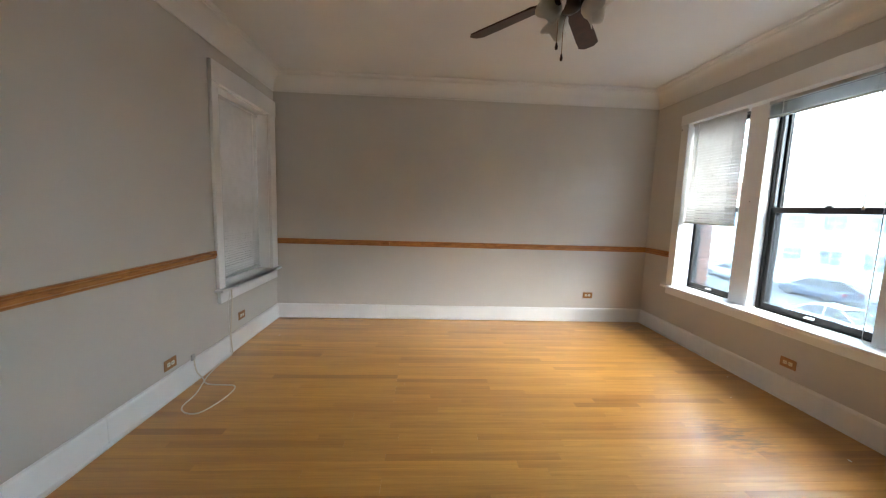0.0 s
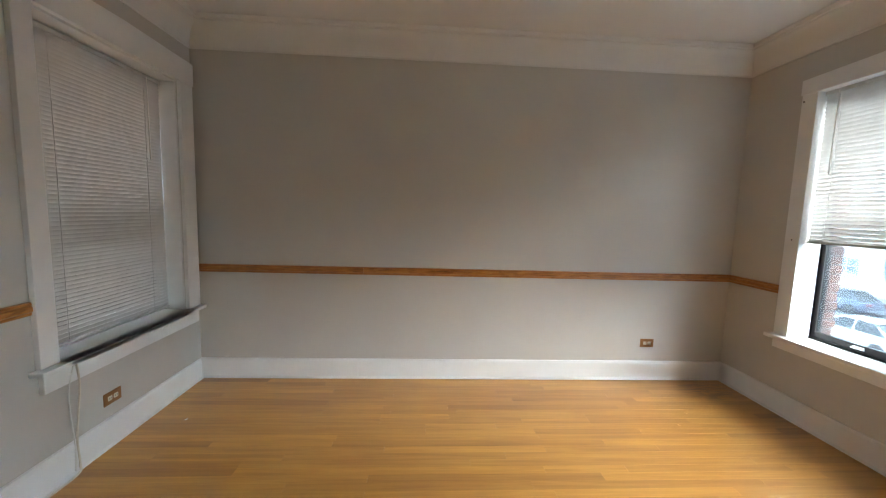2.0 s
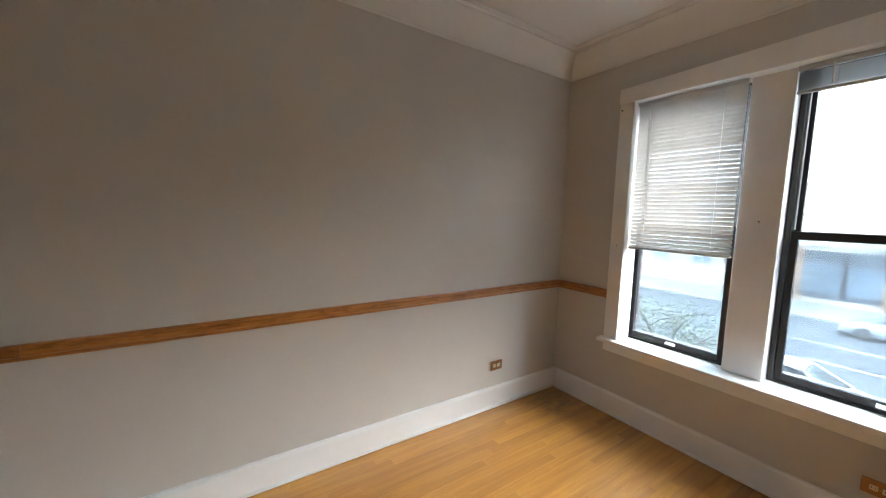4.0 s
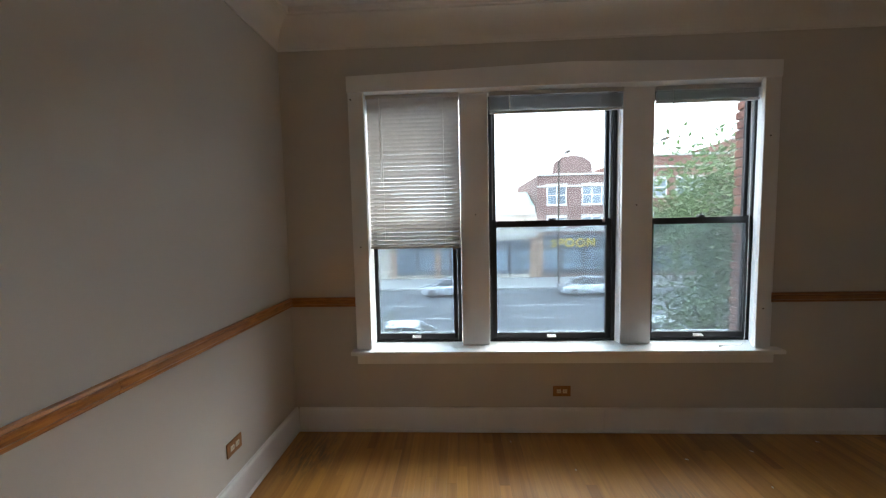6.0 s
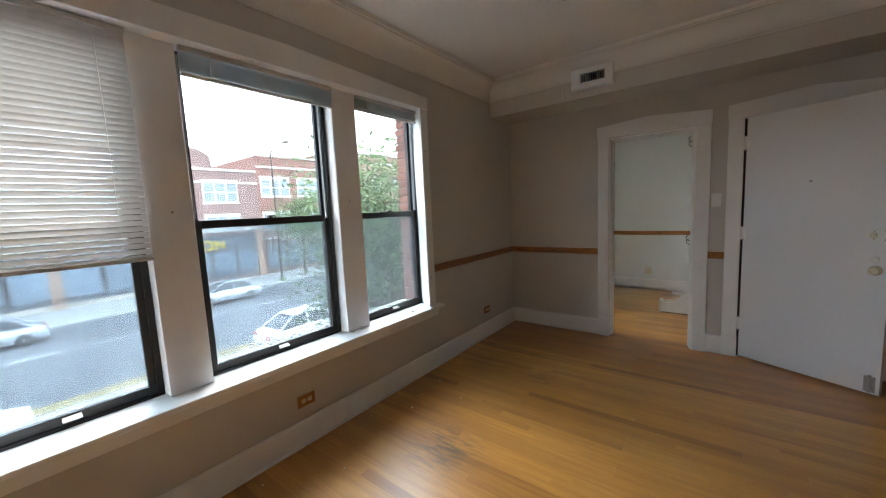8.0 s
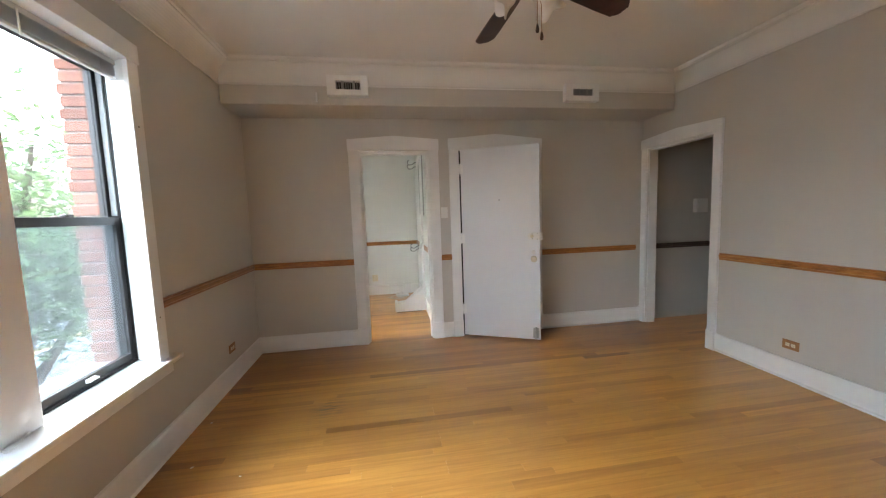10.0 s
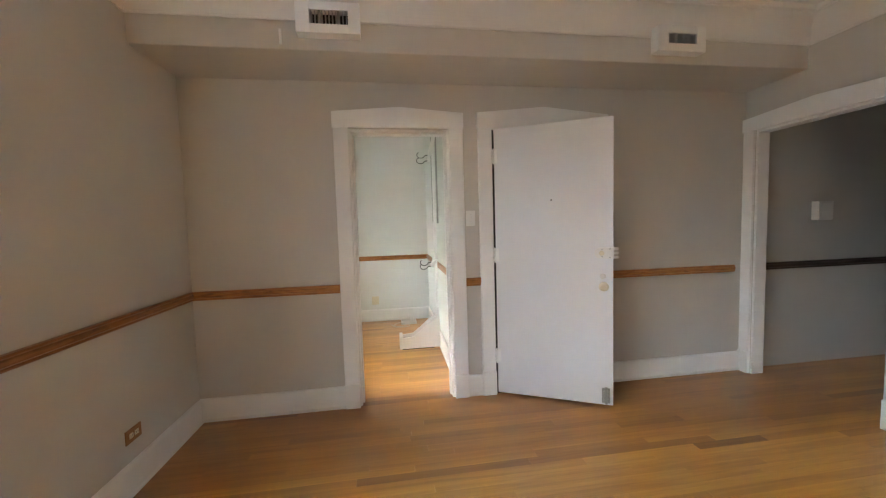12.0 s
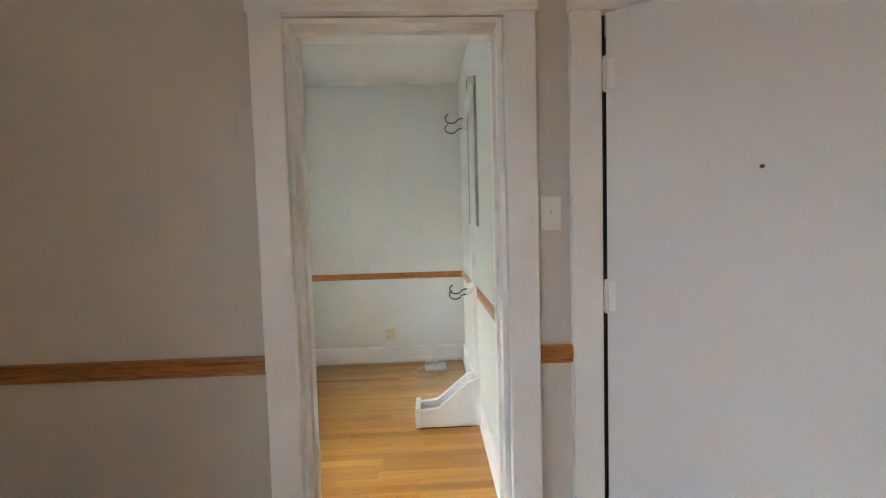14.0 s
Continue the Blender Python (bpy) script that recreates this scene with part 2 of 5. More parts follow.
# two bright reflections on the north wall, painted into its base colour
M_WALL_N = touched_up(surface("grey wall paint with painted-in glare", (0.60, 0.572, 0.53), 0.42, vary=0.035, grain=220, coarse=1.3, bump=0.12, depth=0.0012),
                      ((1.36, 1.70, 0.32, 0.17), (0.73, 1.69, 0.10, 0.09)))
M_WALL2 = surface("pale wall paint", (0.74, 0.76, 0.74), 0.5, vary=0.03, grain=220, coarse=1.3, bump=0.12, depth=0.0012)
M_CEIL = surface("ceiling paint", (0.80, 0.785, 0.76), 0.7, vary=0.03, grain=160, coarse=1.1, bump=0.1)
M_TRIM = surface("white trim paint", (0.86, 0.86, 0.855), 0.33, vary=0.035, grain=30, coarse=3.5, bump=0.12, depth=0.0015)
M_DOOR = surface("white door paint", (0.79, 0.80, 0.82), 0.38, vary=0.02, grain=25, coarse=2.0, bump=0.08)
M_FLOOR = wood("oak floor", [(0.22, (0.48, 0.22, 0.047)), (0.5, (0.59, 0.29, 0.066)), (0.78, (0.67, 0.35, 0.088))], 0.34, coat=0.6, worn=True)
M_RAIL = wood("varnished oak rail", [(0.25, (0.24, 0.082, 0.014)), (0.5, (0.43, 0.168, 0.03)), (0.8, (0.56, 0.25, 0.055))], 0.32, grain=(6, 6, 40), coat=0.3)
M_RAIL_DARK = wood("dark brown rail", [(0.25, (0.035, 0.018, 0.012)), (0.8, (0.08, 0.04, 0.025))], 0.35, grain=(6, 6, 40))
M_BLADE = wood("walnut fan blade", [(0.3, (0.035, 0.012, 0.008)), (0.7, (0.075, 0.026, 0.016))], 0.35, grain=(8, 8, 8))
M_BLACK = surface("black window frame", (0.018, 0.018, 0.02), 0.4, vary=0.2, grain=80)
M_TRACK = surface("grey vinyl track", (0.30, 0.32, 0.33), 0.4, vary=0.1)
# near-black: black rubber parts, and depths whose shade is put into the colour
M_DARK = surface("black rubber and unlit depth", (0.015, 0.015, 0.015), 0.8)
M_GLASS = glass_material()
M_SCREEN = screen_material()
M_SLAT = slat_material()
M_BRASS = surface("brown bronze plate", (0.33, 0.165, 0.06), 0.35, metal=0.6, vary=0.15, grain=90)
M_STEEL = surface("worn grey steel", (0.42, 0.42, 0.41), 0.35, metal=0.85, vary=0.15)
M_BRONZE = surface("dark bronze", (0.06, 0.045, 0.035), 0.35, metal=0.7)
M_IVORY = surface("ivory plastic", (0.72, 0.66, 0.50), 0.35, vary=0.03)
M_WHITE = surface("white plastic", (0.80, 0.79, 0.76), 0.35, vary=0.03)
M_CABLE = surface("cream cable jacket", (0.70, 0.64, 0.54), 0.45, vary=0.05)
M_FROST = surface("frosted glass shade", (0.72, 0.68, 0.60), 0.3, vary=0.06, grain=20)
M_BRICK = brick_material("red brick", [(0.0, (0.20, 0.075, 0.05)), (0.5, (0.30, 0.115, 0.075)), (1.0, (0.36, 0.16, 0.11))])
M_MORTAR = surface("mortar", (0.36, 0.33, 0.30), 0.95, vary=0.15)
M_ASPHALT = surface("asphalt", (0.095, 0.099, 0.107), 0.85, vary=0.16, grain=0.9, coarse=0.2, bump=0)
M_PAVE = surface("concrete pavement", (0.34, 0.33, 0.31), 0.85, vary=0.14, grain=1.0, coarse=0.3, bump=0)
M_YELLOW = surface("yellow road paint", (0.55, 0.36, 0.05), 0.7, vary=0.2, grain=1, bump=0)
M_LINE = surface("white road paint", (0.62, 0.62, 0.60), 0.7, vary=0.2, grain=1, bump=0)
M_FB_RED = far_brick("far red brick", (0.20, 0.098, 0.078), (0.23, 0.115, 0.09), (0.26, 0.16, 0.13))
M_FB_DARK = far_brick("far brown brick", (0.20, 0.125, 0.11), (0.23, 0.145, 0.13), (0.24, 0.19, 0.17))
M_FB_CREAM = far_brick("far cream brick", (0.55, 0.47, 0.38), (0.62, 0.54, 0.45), (0.5, 0.46, 0.42))
M_ORANGE = far_brick("far tan brick", (0.33, 0.19, 0.12), (0.36, 0.21, 0.13), (0.34, 0.25, 0.19))
M_STONE = surface("limestone", (0.55, 0.53, 0.49), 0.85, vary=0.1, grain=1, coarse=0.4, bump=0)
M_GREENROOF = surface("pale green roof metal", (0.36, 0.50, 0.45), 0.5, vary=0.1, grain=1, bump=0)
M_SHOP = surface("dark shop front", (0.075, 0.085, 0.10), 0.4, vary=0.3, grain=0.7, coarse=0.4, bump=0)
M_PANE_FAR = surface("far window pane", (0.16, 0.20, 0.24), 0.08, vary=0.3, grain=0.8, coarse=0.3, bump=0)
M_SIGN = surface("sign yellow", (0.70, 0.45, 0.04), 0.5, vary=0.05, grain=2, bump=0)
M_CAR_WHITE = surface("white car paint", (0.78, 0.78, 0.79), 0.18, vary=0.02, grain=2, bump=0)
M_CAR_SILVER = surface("silver car paint", (0.50, 0.51, 0.53), 0.22, metal=0.5, vary=0.02, grain=2, bump=0)
M_CAR_BLUE = surface("dark blue car paint", (0.05, 0.07, 0.11), 0.2, vary=0.05, grain=2, bump=0)
M_CAR_GLASS = surface("tinted car glass", (0.03, 0.035, 0.04), 0.06, vary=0.05, grain=2, bump=0)
M_TYRE = surface("tyre rubber", (0.02, 0.02, 0.02), 0.8)
M_BARK = surface("bark", (0.10, 0.075, 0.055), 0.9, vary=0.3, grain=20, bump=0.6, depth=0.01)
M_LEAF = leaf_material("tree leaf", (0.08, 0.135, 0.055), (0.19, 0.265, 0.11))
M_LEAF2 = leaf_material("young leaf", (0.12, 0.16, 0.06), (0.22, 0.24, 0.10))


# ---- building blocks ----
def add_box(bm, x0, x1, y0, y1, z0, z1):
    v = [bm.verts.new((x, y, z)) for x in (x0, x1) for y in (y0, y1) for z in (z0, z1)]
    for f in ((0, 1, 3, 2), (4, 6, 7, 5), (0, 4, 5, 1), (2, 3, 7, 6), (0, 2, 6, 4), (1, 5, 7, 3)):
        bm.faces.new([v[i] for i in f])
    return v


def add_prism(bm, pts, place, length):
    """A profile of (a, b) swept along a length; place(a, b, s) gives the corner in space."""
    r0 = [bm.verts.new(place(a, b, 0)) for a, b in pts]
    r1 = [bm.verts.new(place(a, b, length)) for a, b in pts]
    k = len(pts)
    for i in range(k):
        bm.faces.new((r0[i], r0[(i + 1) % k], r1[(i + 1) % k], r1[i]))
    bm.faces.new(r0[::-1])
    bm.faces.new(r1)


def add_tube(bm, path, radius, sides=8):
    """A round rod along a path of points; radius may be one number or one for each point."""
    path = [Vector(p) for p in path]
    rads = radius if isinstance(radius, (list, tuple)) else [radius] * len(path)
    rings = []
    for i, p in enumerate(path):
        d = (path[min(i + 1, len(path) - 1)] - path[max(i - 1, 0)]).normalized()
        u = d.cross(Vector((0, 0, 1)) if abs(d.z) < 0.9 else Vector((1, 0, 0))).normalized()
        w = d.cross(u)
        rings.append([bm.verts.new(p + rads[i] * (math.cos(a) * u + math.sin(a) * w)) for a in (2 * math.pi * k / sides for k in range(sides))])
    for a, b in zip(rings, rings[1:]):
        for k in range(sides):
            bm.faces.new((a[k], a[(k + 1) % sides], b[(k + 1) % sides], b[k]))
    bm.faces.new(rings[0][::-1])
    bm.faces.new(rings[-1])


def add_lathe(bm, profile, centre, sides=24, axis=None):
    """A turned body: profile of (radius, height) about an upright line, or about axis (a matrix)."""
    m = axis if axis is not None else Matrix.Translation(centre)
    rings = [[bm.verts.new(m @ Vector((r * math.cos(2 * math.pi * k / sides), r * math.sin(2 * math.pi * k / sides), h))) for k in range(sides)] for r, h in profile]
    for a, b in zip(rings, rings[1:]):
        for k in range(sides):
            bm.faces.new((a[k], a[(k + 1) % sides], b[(k + 1) % sides], b[k]))
    if profile[0][0] > 1e-4:
        bm.faces.new(rings[0][::-1])
    if profile[-1][0] > 1e-4:
        bm.faces.new(rings[-1])


def done(bm, name, mat, parent=None, bevel=0.0, smooth=False):
    if bevel:
        bmesh.ops.bevel(bm, geom=list(bm.edges), offset=bevel, segments=2, affect='EDGES', profile=0.5)
    bmesh.ops.recalc_face_normals(bm, faces=list(bm.faces))
    me = bpy.data.meshes.new(name)
    bm.to_mesh(me)
    bm.free()
    me.materials.append(mat)
    if smooth:
        for p in me.polygons:
            p.use_smooth = True
    ob = new(name, me)
    if parent:
        ob.parent = parent
    return ob


def clusters(rows):
    """Group boxes that touch one another."""
    groups = []
    for r in rows:
        hit = [g for g in groups if any(r[0] <= q[1] + 0.002 and q[0] <= r[1] + 0.002 and r[2] <= q[3] + 0.002 and q[2] <= r[3] + 0.002 and r[4] <= q[5] + 0.002 and q[4] <= r[5] + 0.002 for q in g)]
        groups = [g for g in groups if g not in hit] + [sum(hit, []) + [r]]
    return groups


SIBLINGS = {}


def boxes(name, mat, rows, parent=None, bevel=0.0):
    """Boxes joined where they touch; those that stand apart become parts of their own."""
    groups = clusters(rows)
    if len(groups) > 14:
        groups = [rows]
    made = []
    for g in groups:
        bm = bmesh.new()
        for r in g:
            add_box(bm, *r)
        made.append(done(bm, name, mat, parent, bevel))
    SIBLINGS[made[0].name] = made[1:]
    return made[0]


def structure(ob, label):
    for other in SIBLINGS.pop(ob.name, ()):
        other.parent = ob
    return tagged(ob, label=label, kind="structure")


def empty(name, x, y, z, label, category, group=""):
    ob = new(name)
    ob.empty_display_size = 0.1
    ob.location = (x, y, z)
    return tagged(ob, label=label, category=category, group=group)


def under(parent, part):
    """Put a part that was built in world coordinates under its thing."""
    for p in (part, *SIBLINGS.pop(part.name, ())):
        p.parent = parent
        p.matrix_parent_inverse = Matrix.Translation(parent.location).inverted()
    return part


def holed(rect, holes):
    """Split a rectangle (u0, u1, z0, z1) round holes that do not overlap in u."""
    u0, u1, z0, z1 = rect
    out, at = [], u0
    for a, b, c, d in sorted(holes):
        if a > at:
            out.append((at, a, z0, z1))
        if c > z0:
            out.append((a, b, z0, c))
        if d < z1:
            out.append((a, b, d, z1))
        at = b
    if at < u1:
        out.append((at, u1, z0, z1))
    return out


# ---- the shell ----
WIN_Y0, WIN_Y1, WIN_Z0, WIN_Z1 = 0.375, 2.99, 0.56, 2.27
structure(boxes("wall_north", M_WALL_N, [(W - 0.2, E + 0.25, N, N + 0.2, -0.03, 2.95)]), "grey painted plaster wall with a chair rail")
structure(boxes("wall_west", M_WALL, [(W - (0.11 if u1 < -0.2 else 0.2), W, u0, u1, z0, z1) for u0, u1, z0, z1 in holed((S, N, -0.03, 2.95), [(-1.065, -0.205, -0.03, 2.035), (2.375, 3.34, 0.58, 2.25)])]),
          "grey painted plaster wall with a blinded window and a cased opening")
structure(boxes("wall_east", M_WALL, [(E, E + 0.25, u0, u1, z0, z1) for u0, u1, z0, z1 in holed((S, N, -0.03, 2.95), [(WIN_Y0, WIN_Y1, WIN_Z0, WIN_Z1)])]),
          "grey painted plaster wall with a triple window")
structure(boxes("wall_south", M_WALL, [(u0, u1, S - 0.13, S, z0, z1) for u0, u1, z0, z1 in holed((W - 0.2, E + 0.25, -0.03, 2.95), [(0.175, 0.905, -0.03, 2.065), (-0.985, -0.145, -0.03, 2.055)])]),
          "grey painted plaster wall with two cased doorways")
structure(boxes("ceiling", M_CEIL, [(W - 0.2, E + 0.25, S - 0.1, N + 0.2, CEIL, CEIL + 0.15)]), "off-white painted plaster ceiling")
structure(boxes("ceiling_soffit", M_WALL, [(W + 0.003, E - 0.003, S + 0.002, SOFFIT_Y, SOFFIT_Z, CEIL - 0.002)], bevel=0.006), "grey boxed-in soffit along the ceiling")

# cove moulding all round, with a small lip below and a bead above
COVE_PROFILE = [(0.0, COVE - 0.006), (0.009, COVE - 0.006), (0.011, COVE + 0.004), (0.008, COVE + 0.009)]
COVE_PROFILE += [(0.128 - 0.12 * math.cos(radians(k)), COVE + 0.015 + 0.13 * math.sin(radians(k))) for k in range(0, 91, 9)]
COVE_PROFILE += [(0.130, COVE + 0.152), (0.145, COVE + 0.155), (0.155, CEIL - 0.003), (0.0, CEIL - 0.003)]


def cove(axis, wall, sign, lo, hi):
    bm = bmesh.new()
    if axis == 'x':
        add_prism(bm, COVE_PROFILE, lambda a, b, s: (lo + s, wall + sign * a, b), hi - lo)
    else:
        add_prism(bm, COVE_PROFILE, lambda a, b, s: (wall + sign * a, lo + s, b), hi - lo)
    return structure(done(bm, "trim_cove", M_CEIL), "off-white plaster cove moulding below the ceiling")


cove('x', N - 0.001, -1, W + 0.002, E - 0.002)
cove('x', SOFFIT_Y + 0.001, 1, W + 0.002, E - 0.002)
cove('y', W + 0.001, 1, SOFFIT_Y + 0.002, N - 0.002)
cove('y', E - 0.001, -1, SOFFIT_Y + 0.002, N - 0.002)

# baseboards and oak chair rails
BASE_PROFILE = [(0.0, 0.0), (0.014, 0.0), (0.014, 0.007), (0.03, 0.007), (0.03, 0.014), (0.021, 0.024), (0.019, 0.15), (0.013, 0.165), (0.0, 0.168)]
RAIL_PROFILE = [(0.0, 0.866), (0.011, 0.866), (0.015, 0.872), (0.013, 0.880), (0.02, 0.886), (0.02, 0.906), (0.014, 0.911), (0.018, 0.917), (0.015, 0.926), (0.0, 0.928)]


def run(name, profile, mat, axis, wall, sign, lo, hi, label):
    bm = bmesh.new()
    if axis == 'x':
        add_prism(bm, profile, lambda a, b, s: (lo + s, wall + sign * a, b), hi - lo)
    else:
        add_prism(bm, profile, lambda a, b, s: (wall + sign * a, lo + s, b), hi - lo)
    return structure(done(bm, name, mat), label)


BASE, RAIL = "white painted wooden baseboard", "varnished oak chair rail on the wall"
for lo, hi in ((W + 0.002, -1.108), (-1.105, E - 0.002)):
    run("baseboard", BASE_PROFILE, M_TRIM, 'x', N - 0.001, -1, lo, hi, BASE)
for lo, hi in ((W + 0.002, -1.07), (-1.0685, 0.75), (0.7515, E - 0.002)):
    run("trim_chair_rail", RAIL_PROFILE, M_RAIL, 'x', N - 0.001, -1, lo, hi, RAIL)
for lo, hi in ((-0.13, 1.2), (1.202, N - 0.031)):
    run("baseboard", BASE_PROFILE, M_TRIM, 'y', W + 0.001, 1, lo, hi, BASE)
run("trim_chair_rail", RAIL_PROFILE, M_RAIL, 'y', W + 0.001, 1, -0.115, 2.283, RAIL)
for lo, hi in ((S + 0.031, 1.42), (1.422, N - 0.031)):
    run("baseboard", BASE_PROFILE, M_TRIM, 'y', E - 0.001, -1, lo, hi, BASE)
run("trim_chair_rail", RAIL_PROFILE, M_RAIL, 'y', E - 0.001, -1, S + 0.021, 0.398, RAIL)
run("trim_chair_rail", RAIL_PROFILE, M_RAIL, 'y', E - 0.001, -1, 3.052, N - 0.021, RAIL)
for lo, hi in ((1.005, E - 0.002), (-0.043, 0.072), (-2.32, -1.09)):
    run("baseboard", BASE_PROFILE, M_TRIM, 'x', S + 0.001, 1, lo, hi, BASE)
for lo, hi in ((1.005, E - 0.002), (-0.043, 0.072), (-2.27, -1.09)):
    run("trim_chair_rail", RAIL_PROFILE, M_RAIL, 'x', S + 0.001, 1, lo, hi, RAIL)


# ---- door casings with a low peaked head ----
def peaked_casing(name, place, u0, u1, w, inner_top, side_top, peak, label, depth=0.024, foot=True):
    """Casing on a wall: place(u, out, z). u0, u1 are the outer edges, w the board's width."""
    def post(a, b):
        bm = bmesh.new()
        add_prism(bm, [(a, 0.0), (b, 0.0), (b, depth - 0.003), (b - 0.004, depth), (a + 0.004, depth), (a, depth - 0.003)], lambda u, o, s: place(u, o, s), inner_top)
        return bm
    root = structure(done(post(u0, u0 + w), name, M_TRIM), label)
    other = done(post(u1 - w, u1), "post", M_TRIM, root)
    bm = bmesh.new()
    mid = (u0 + u1) / 2
    add_prism(bm, [(u0 - 0.006, inner_top), (u1 + 0.006, inner_top), (u1 + 0.006, side_top), (mid, peak), (u0 - 0.006, side_top)], lambda u, z, s: place(u, s, z), depth + 0.005)
    done(bm, "head", M_TRIM, root, bevel=0.003)
    if foot:
        for a, b in ((u0, u0 + w), (u1 - w, u1)):
            bm = bmesh.new()
            add_prism(bm, [(a - 0.003, 0.0), (b + 0.001, 0.0), (b + 0.001, depth + 0.008), (a - 0.003, depth + 0.008)], lambda u, o, s: place(u, o, s), 0.185)
            done(bm, "plinth", M_TRIM, root, bevel=0.003)
    return root


peaked_casing("door_1", lambda u, o, z: (u, S + o, z), 0.072, 1.003, 0.105, 2.045, 2.157, 2.192, "white painted door casing with a low peaked head")
peaked_casing("door_2", lambda u, o, z: (u, S + o, z), -1.086, -0.043, 0.105, 2.045, 2.163, 2.212, "white painted casing round the entry door")
peaked_casing("door_3", lambda u, o, z: (W + o, u, z), -1.15, -0.128, 0.085, 2.03, 2.135, 2.165, "white painted casing round the hall opening")

# jambs and stops inside the openings
structure(boxes("door_1_jamb", M_TRIM, [(0.177, 0.197, S - 0.128, S - 0.002, 0, 2.043), (0.883, 0.903, S - 0.128, S - 0.002, 0, 2.043), (0.197, 0.883, S - 0.128, S - 0.002, 2.023, 2.043),
                                       (0.197, 0.209, S - 0.09, S - 0.05, 0, 2.01), (0.871, 0.883, S - 0.09, S - 0.05, 0, 2.01), (0.197, 0.883, S - 0.09, S - 0.05, 2.01, 2.023)], bevel=0.002),
          "white painted door jamb with stops")
structure(boxes("door_2_jamb", M_TRIM, [(-0.165, -0.147, S - 0.128, S - 0.002, 0, 2.052), (-0.983, -0.965, S - 0.128, S - 0.002, 0, 2.052), (-0.965, -0.165, S - 0.128, S - 0.002, 2.036, 2.052)], bevel=0.002),
          "white painted entry door jamb")
structure(boxes("trim_weatherstrip", M_DARK, [(-0.166, -0.149, S - 0.0015, S + 0.004, 0.01, 2.04)]), "black weatherstrip along the entry door jamb")
structure(boxes("door_3_jamb", M_TRIM, [(W - 0.108, W - 0.002, -1.063, -1.043, 0, 2.033), (W - 0.108, W - 0.002, -0.227, -0.207, 0, 2.033), (W - 0.108, W - 0.002, -1.043, -0.227, 2.013, 2.033)], bevel=0.002),
          "white painted jamb of the hall opening")

# ---- the spaces beyond ----
BX, BY, BTOP = 0.112, -3.62, 2.80
structure(boxes("wall_bedroom_west", M_WALL2, [(BX - 0.1, BX, BY - 0.1, S - 0.131, -0.03, 2.95)]), "pale painted wall of the next room")
structure(boxes("wall_bedroom_south", M_WALL2, [(BX, 2.25, BY - 0.1, BY, -0.03, 2.95)]), "pale painted end wall of the next room")
structure(boxes("wall_bedroom_east", M_WALL2, [(E, E + 0.25, u0, u1, z0, z1) for u0, u1, z0, z1 in holed((BY, S - 0.13, -0.03, 2.95), [(-2.35, -1.75, 0.95, 1.65)])]), "pale painted wall with a window opening")
structure(boxes("wall_bedroom_north", M_WALL2, [(0.905, E, S - 0.145, S - 0.131, -0.03, 2.95), (BX, 0.175, S - 0.145, S - 0.131, -0.03, 2.95), (0.175, 0.905, S - 0.145, S - 0.131, 2.065, 2.95)]), "pale painted back of the dividing wall")
structure(boxes("ceiling_bedroom", M_CEIL, [(BX - 0.1, 2.25, BY - 0.1, S - 0.13, BTOP, BTOP + 0.15)]), "white ceiling of the next room")
run("baseboard", BASE_PROFILE, M_TRIM, 'x', BY + 0.001, 1, BX + 0.002, E - 0.002, BASE)
run("baseboard", BASE_PROFILE, M_TRIM, 'y', BX + 0.001, 1, BY + 0.031, S - 0.15, BASE)
run("trim_chair_rail", RAIL_PROFILE, M_RAIL, 'x', BY + 0.001, 1, BX + 0.002, E - 0.002, RAIL)
run("trim_chair_rail", RAIL_PROFILE, M_RAIL, 'y', BX + 0.001, 1, BY + 0.021, S - 0.15, RAIL)
HX = -5.2
structure(boxes("wall_hall_south", M_WALL, [(HX, W - 0.201, S - 0.13, S - 0.008, -0.03, 2.95)]), "grey painted hall wall")
structure(boxes("wall_hall_north", M_WALL, [(HX, W - 0.201, -0.03, 0.1, -0.03, 2.95)]), "grey painted hall wall")
structure(boxes("wall_hall_end", M_WALL, [(HX - 0.1, HX, S - 0.1, 0.1, -0.03, 2.95)]), "grey painted hall end wall")
structure(boxes("ceiling_hall", M_CEIL, [(HX - 0.1, W - 0.2, S - 0.1, 0.1, 2.6, 2.7)]), "white hall ceiling")
run("trim_chair_rail", RAIL_PROFILE, M_RAIL_DARK, 'x', S - 0.007, 1, HX, W - 0.112, "dark brown chair rail in the hall")
# near-black box added so that the door gap shows an unlit landing
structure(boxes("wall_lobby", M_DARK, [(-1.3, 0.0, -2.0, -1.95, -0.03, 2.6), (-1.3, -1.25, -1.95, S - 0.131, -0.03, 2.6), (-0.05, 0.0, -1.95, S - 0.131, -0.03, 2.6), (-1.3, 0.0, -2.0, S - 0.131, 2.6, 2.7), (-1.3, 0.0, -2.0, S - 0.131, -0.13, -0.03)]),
          "near-black box standing in for the unlit landing behind the entry door")


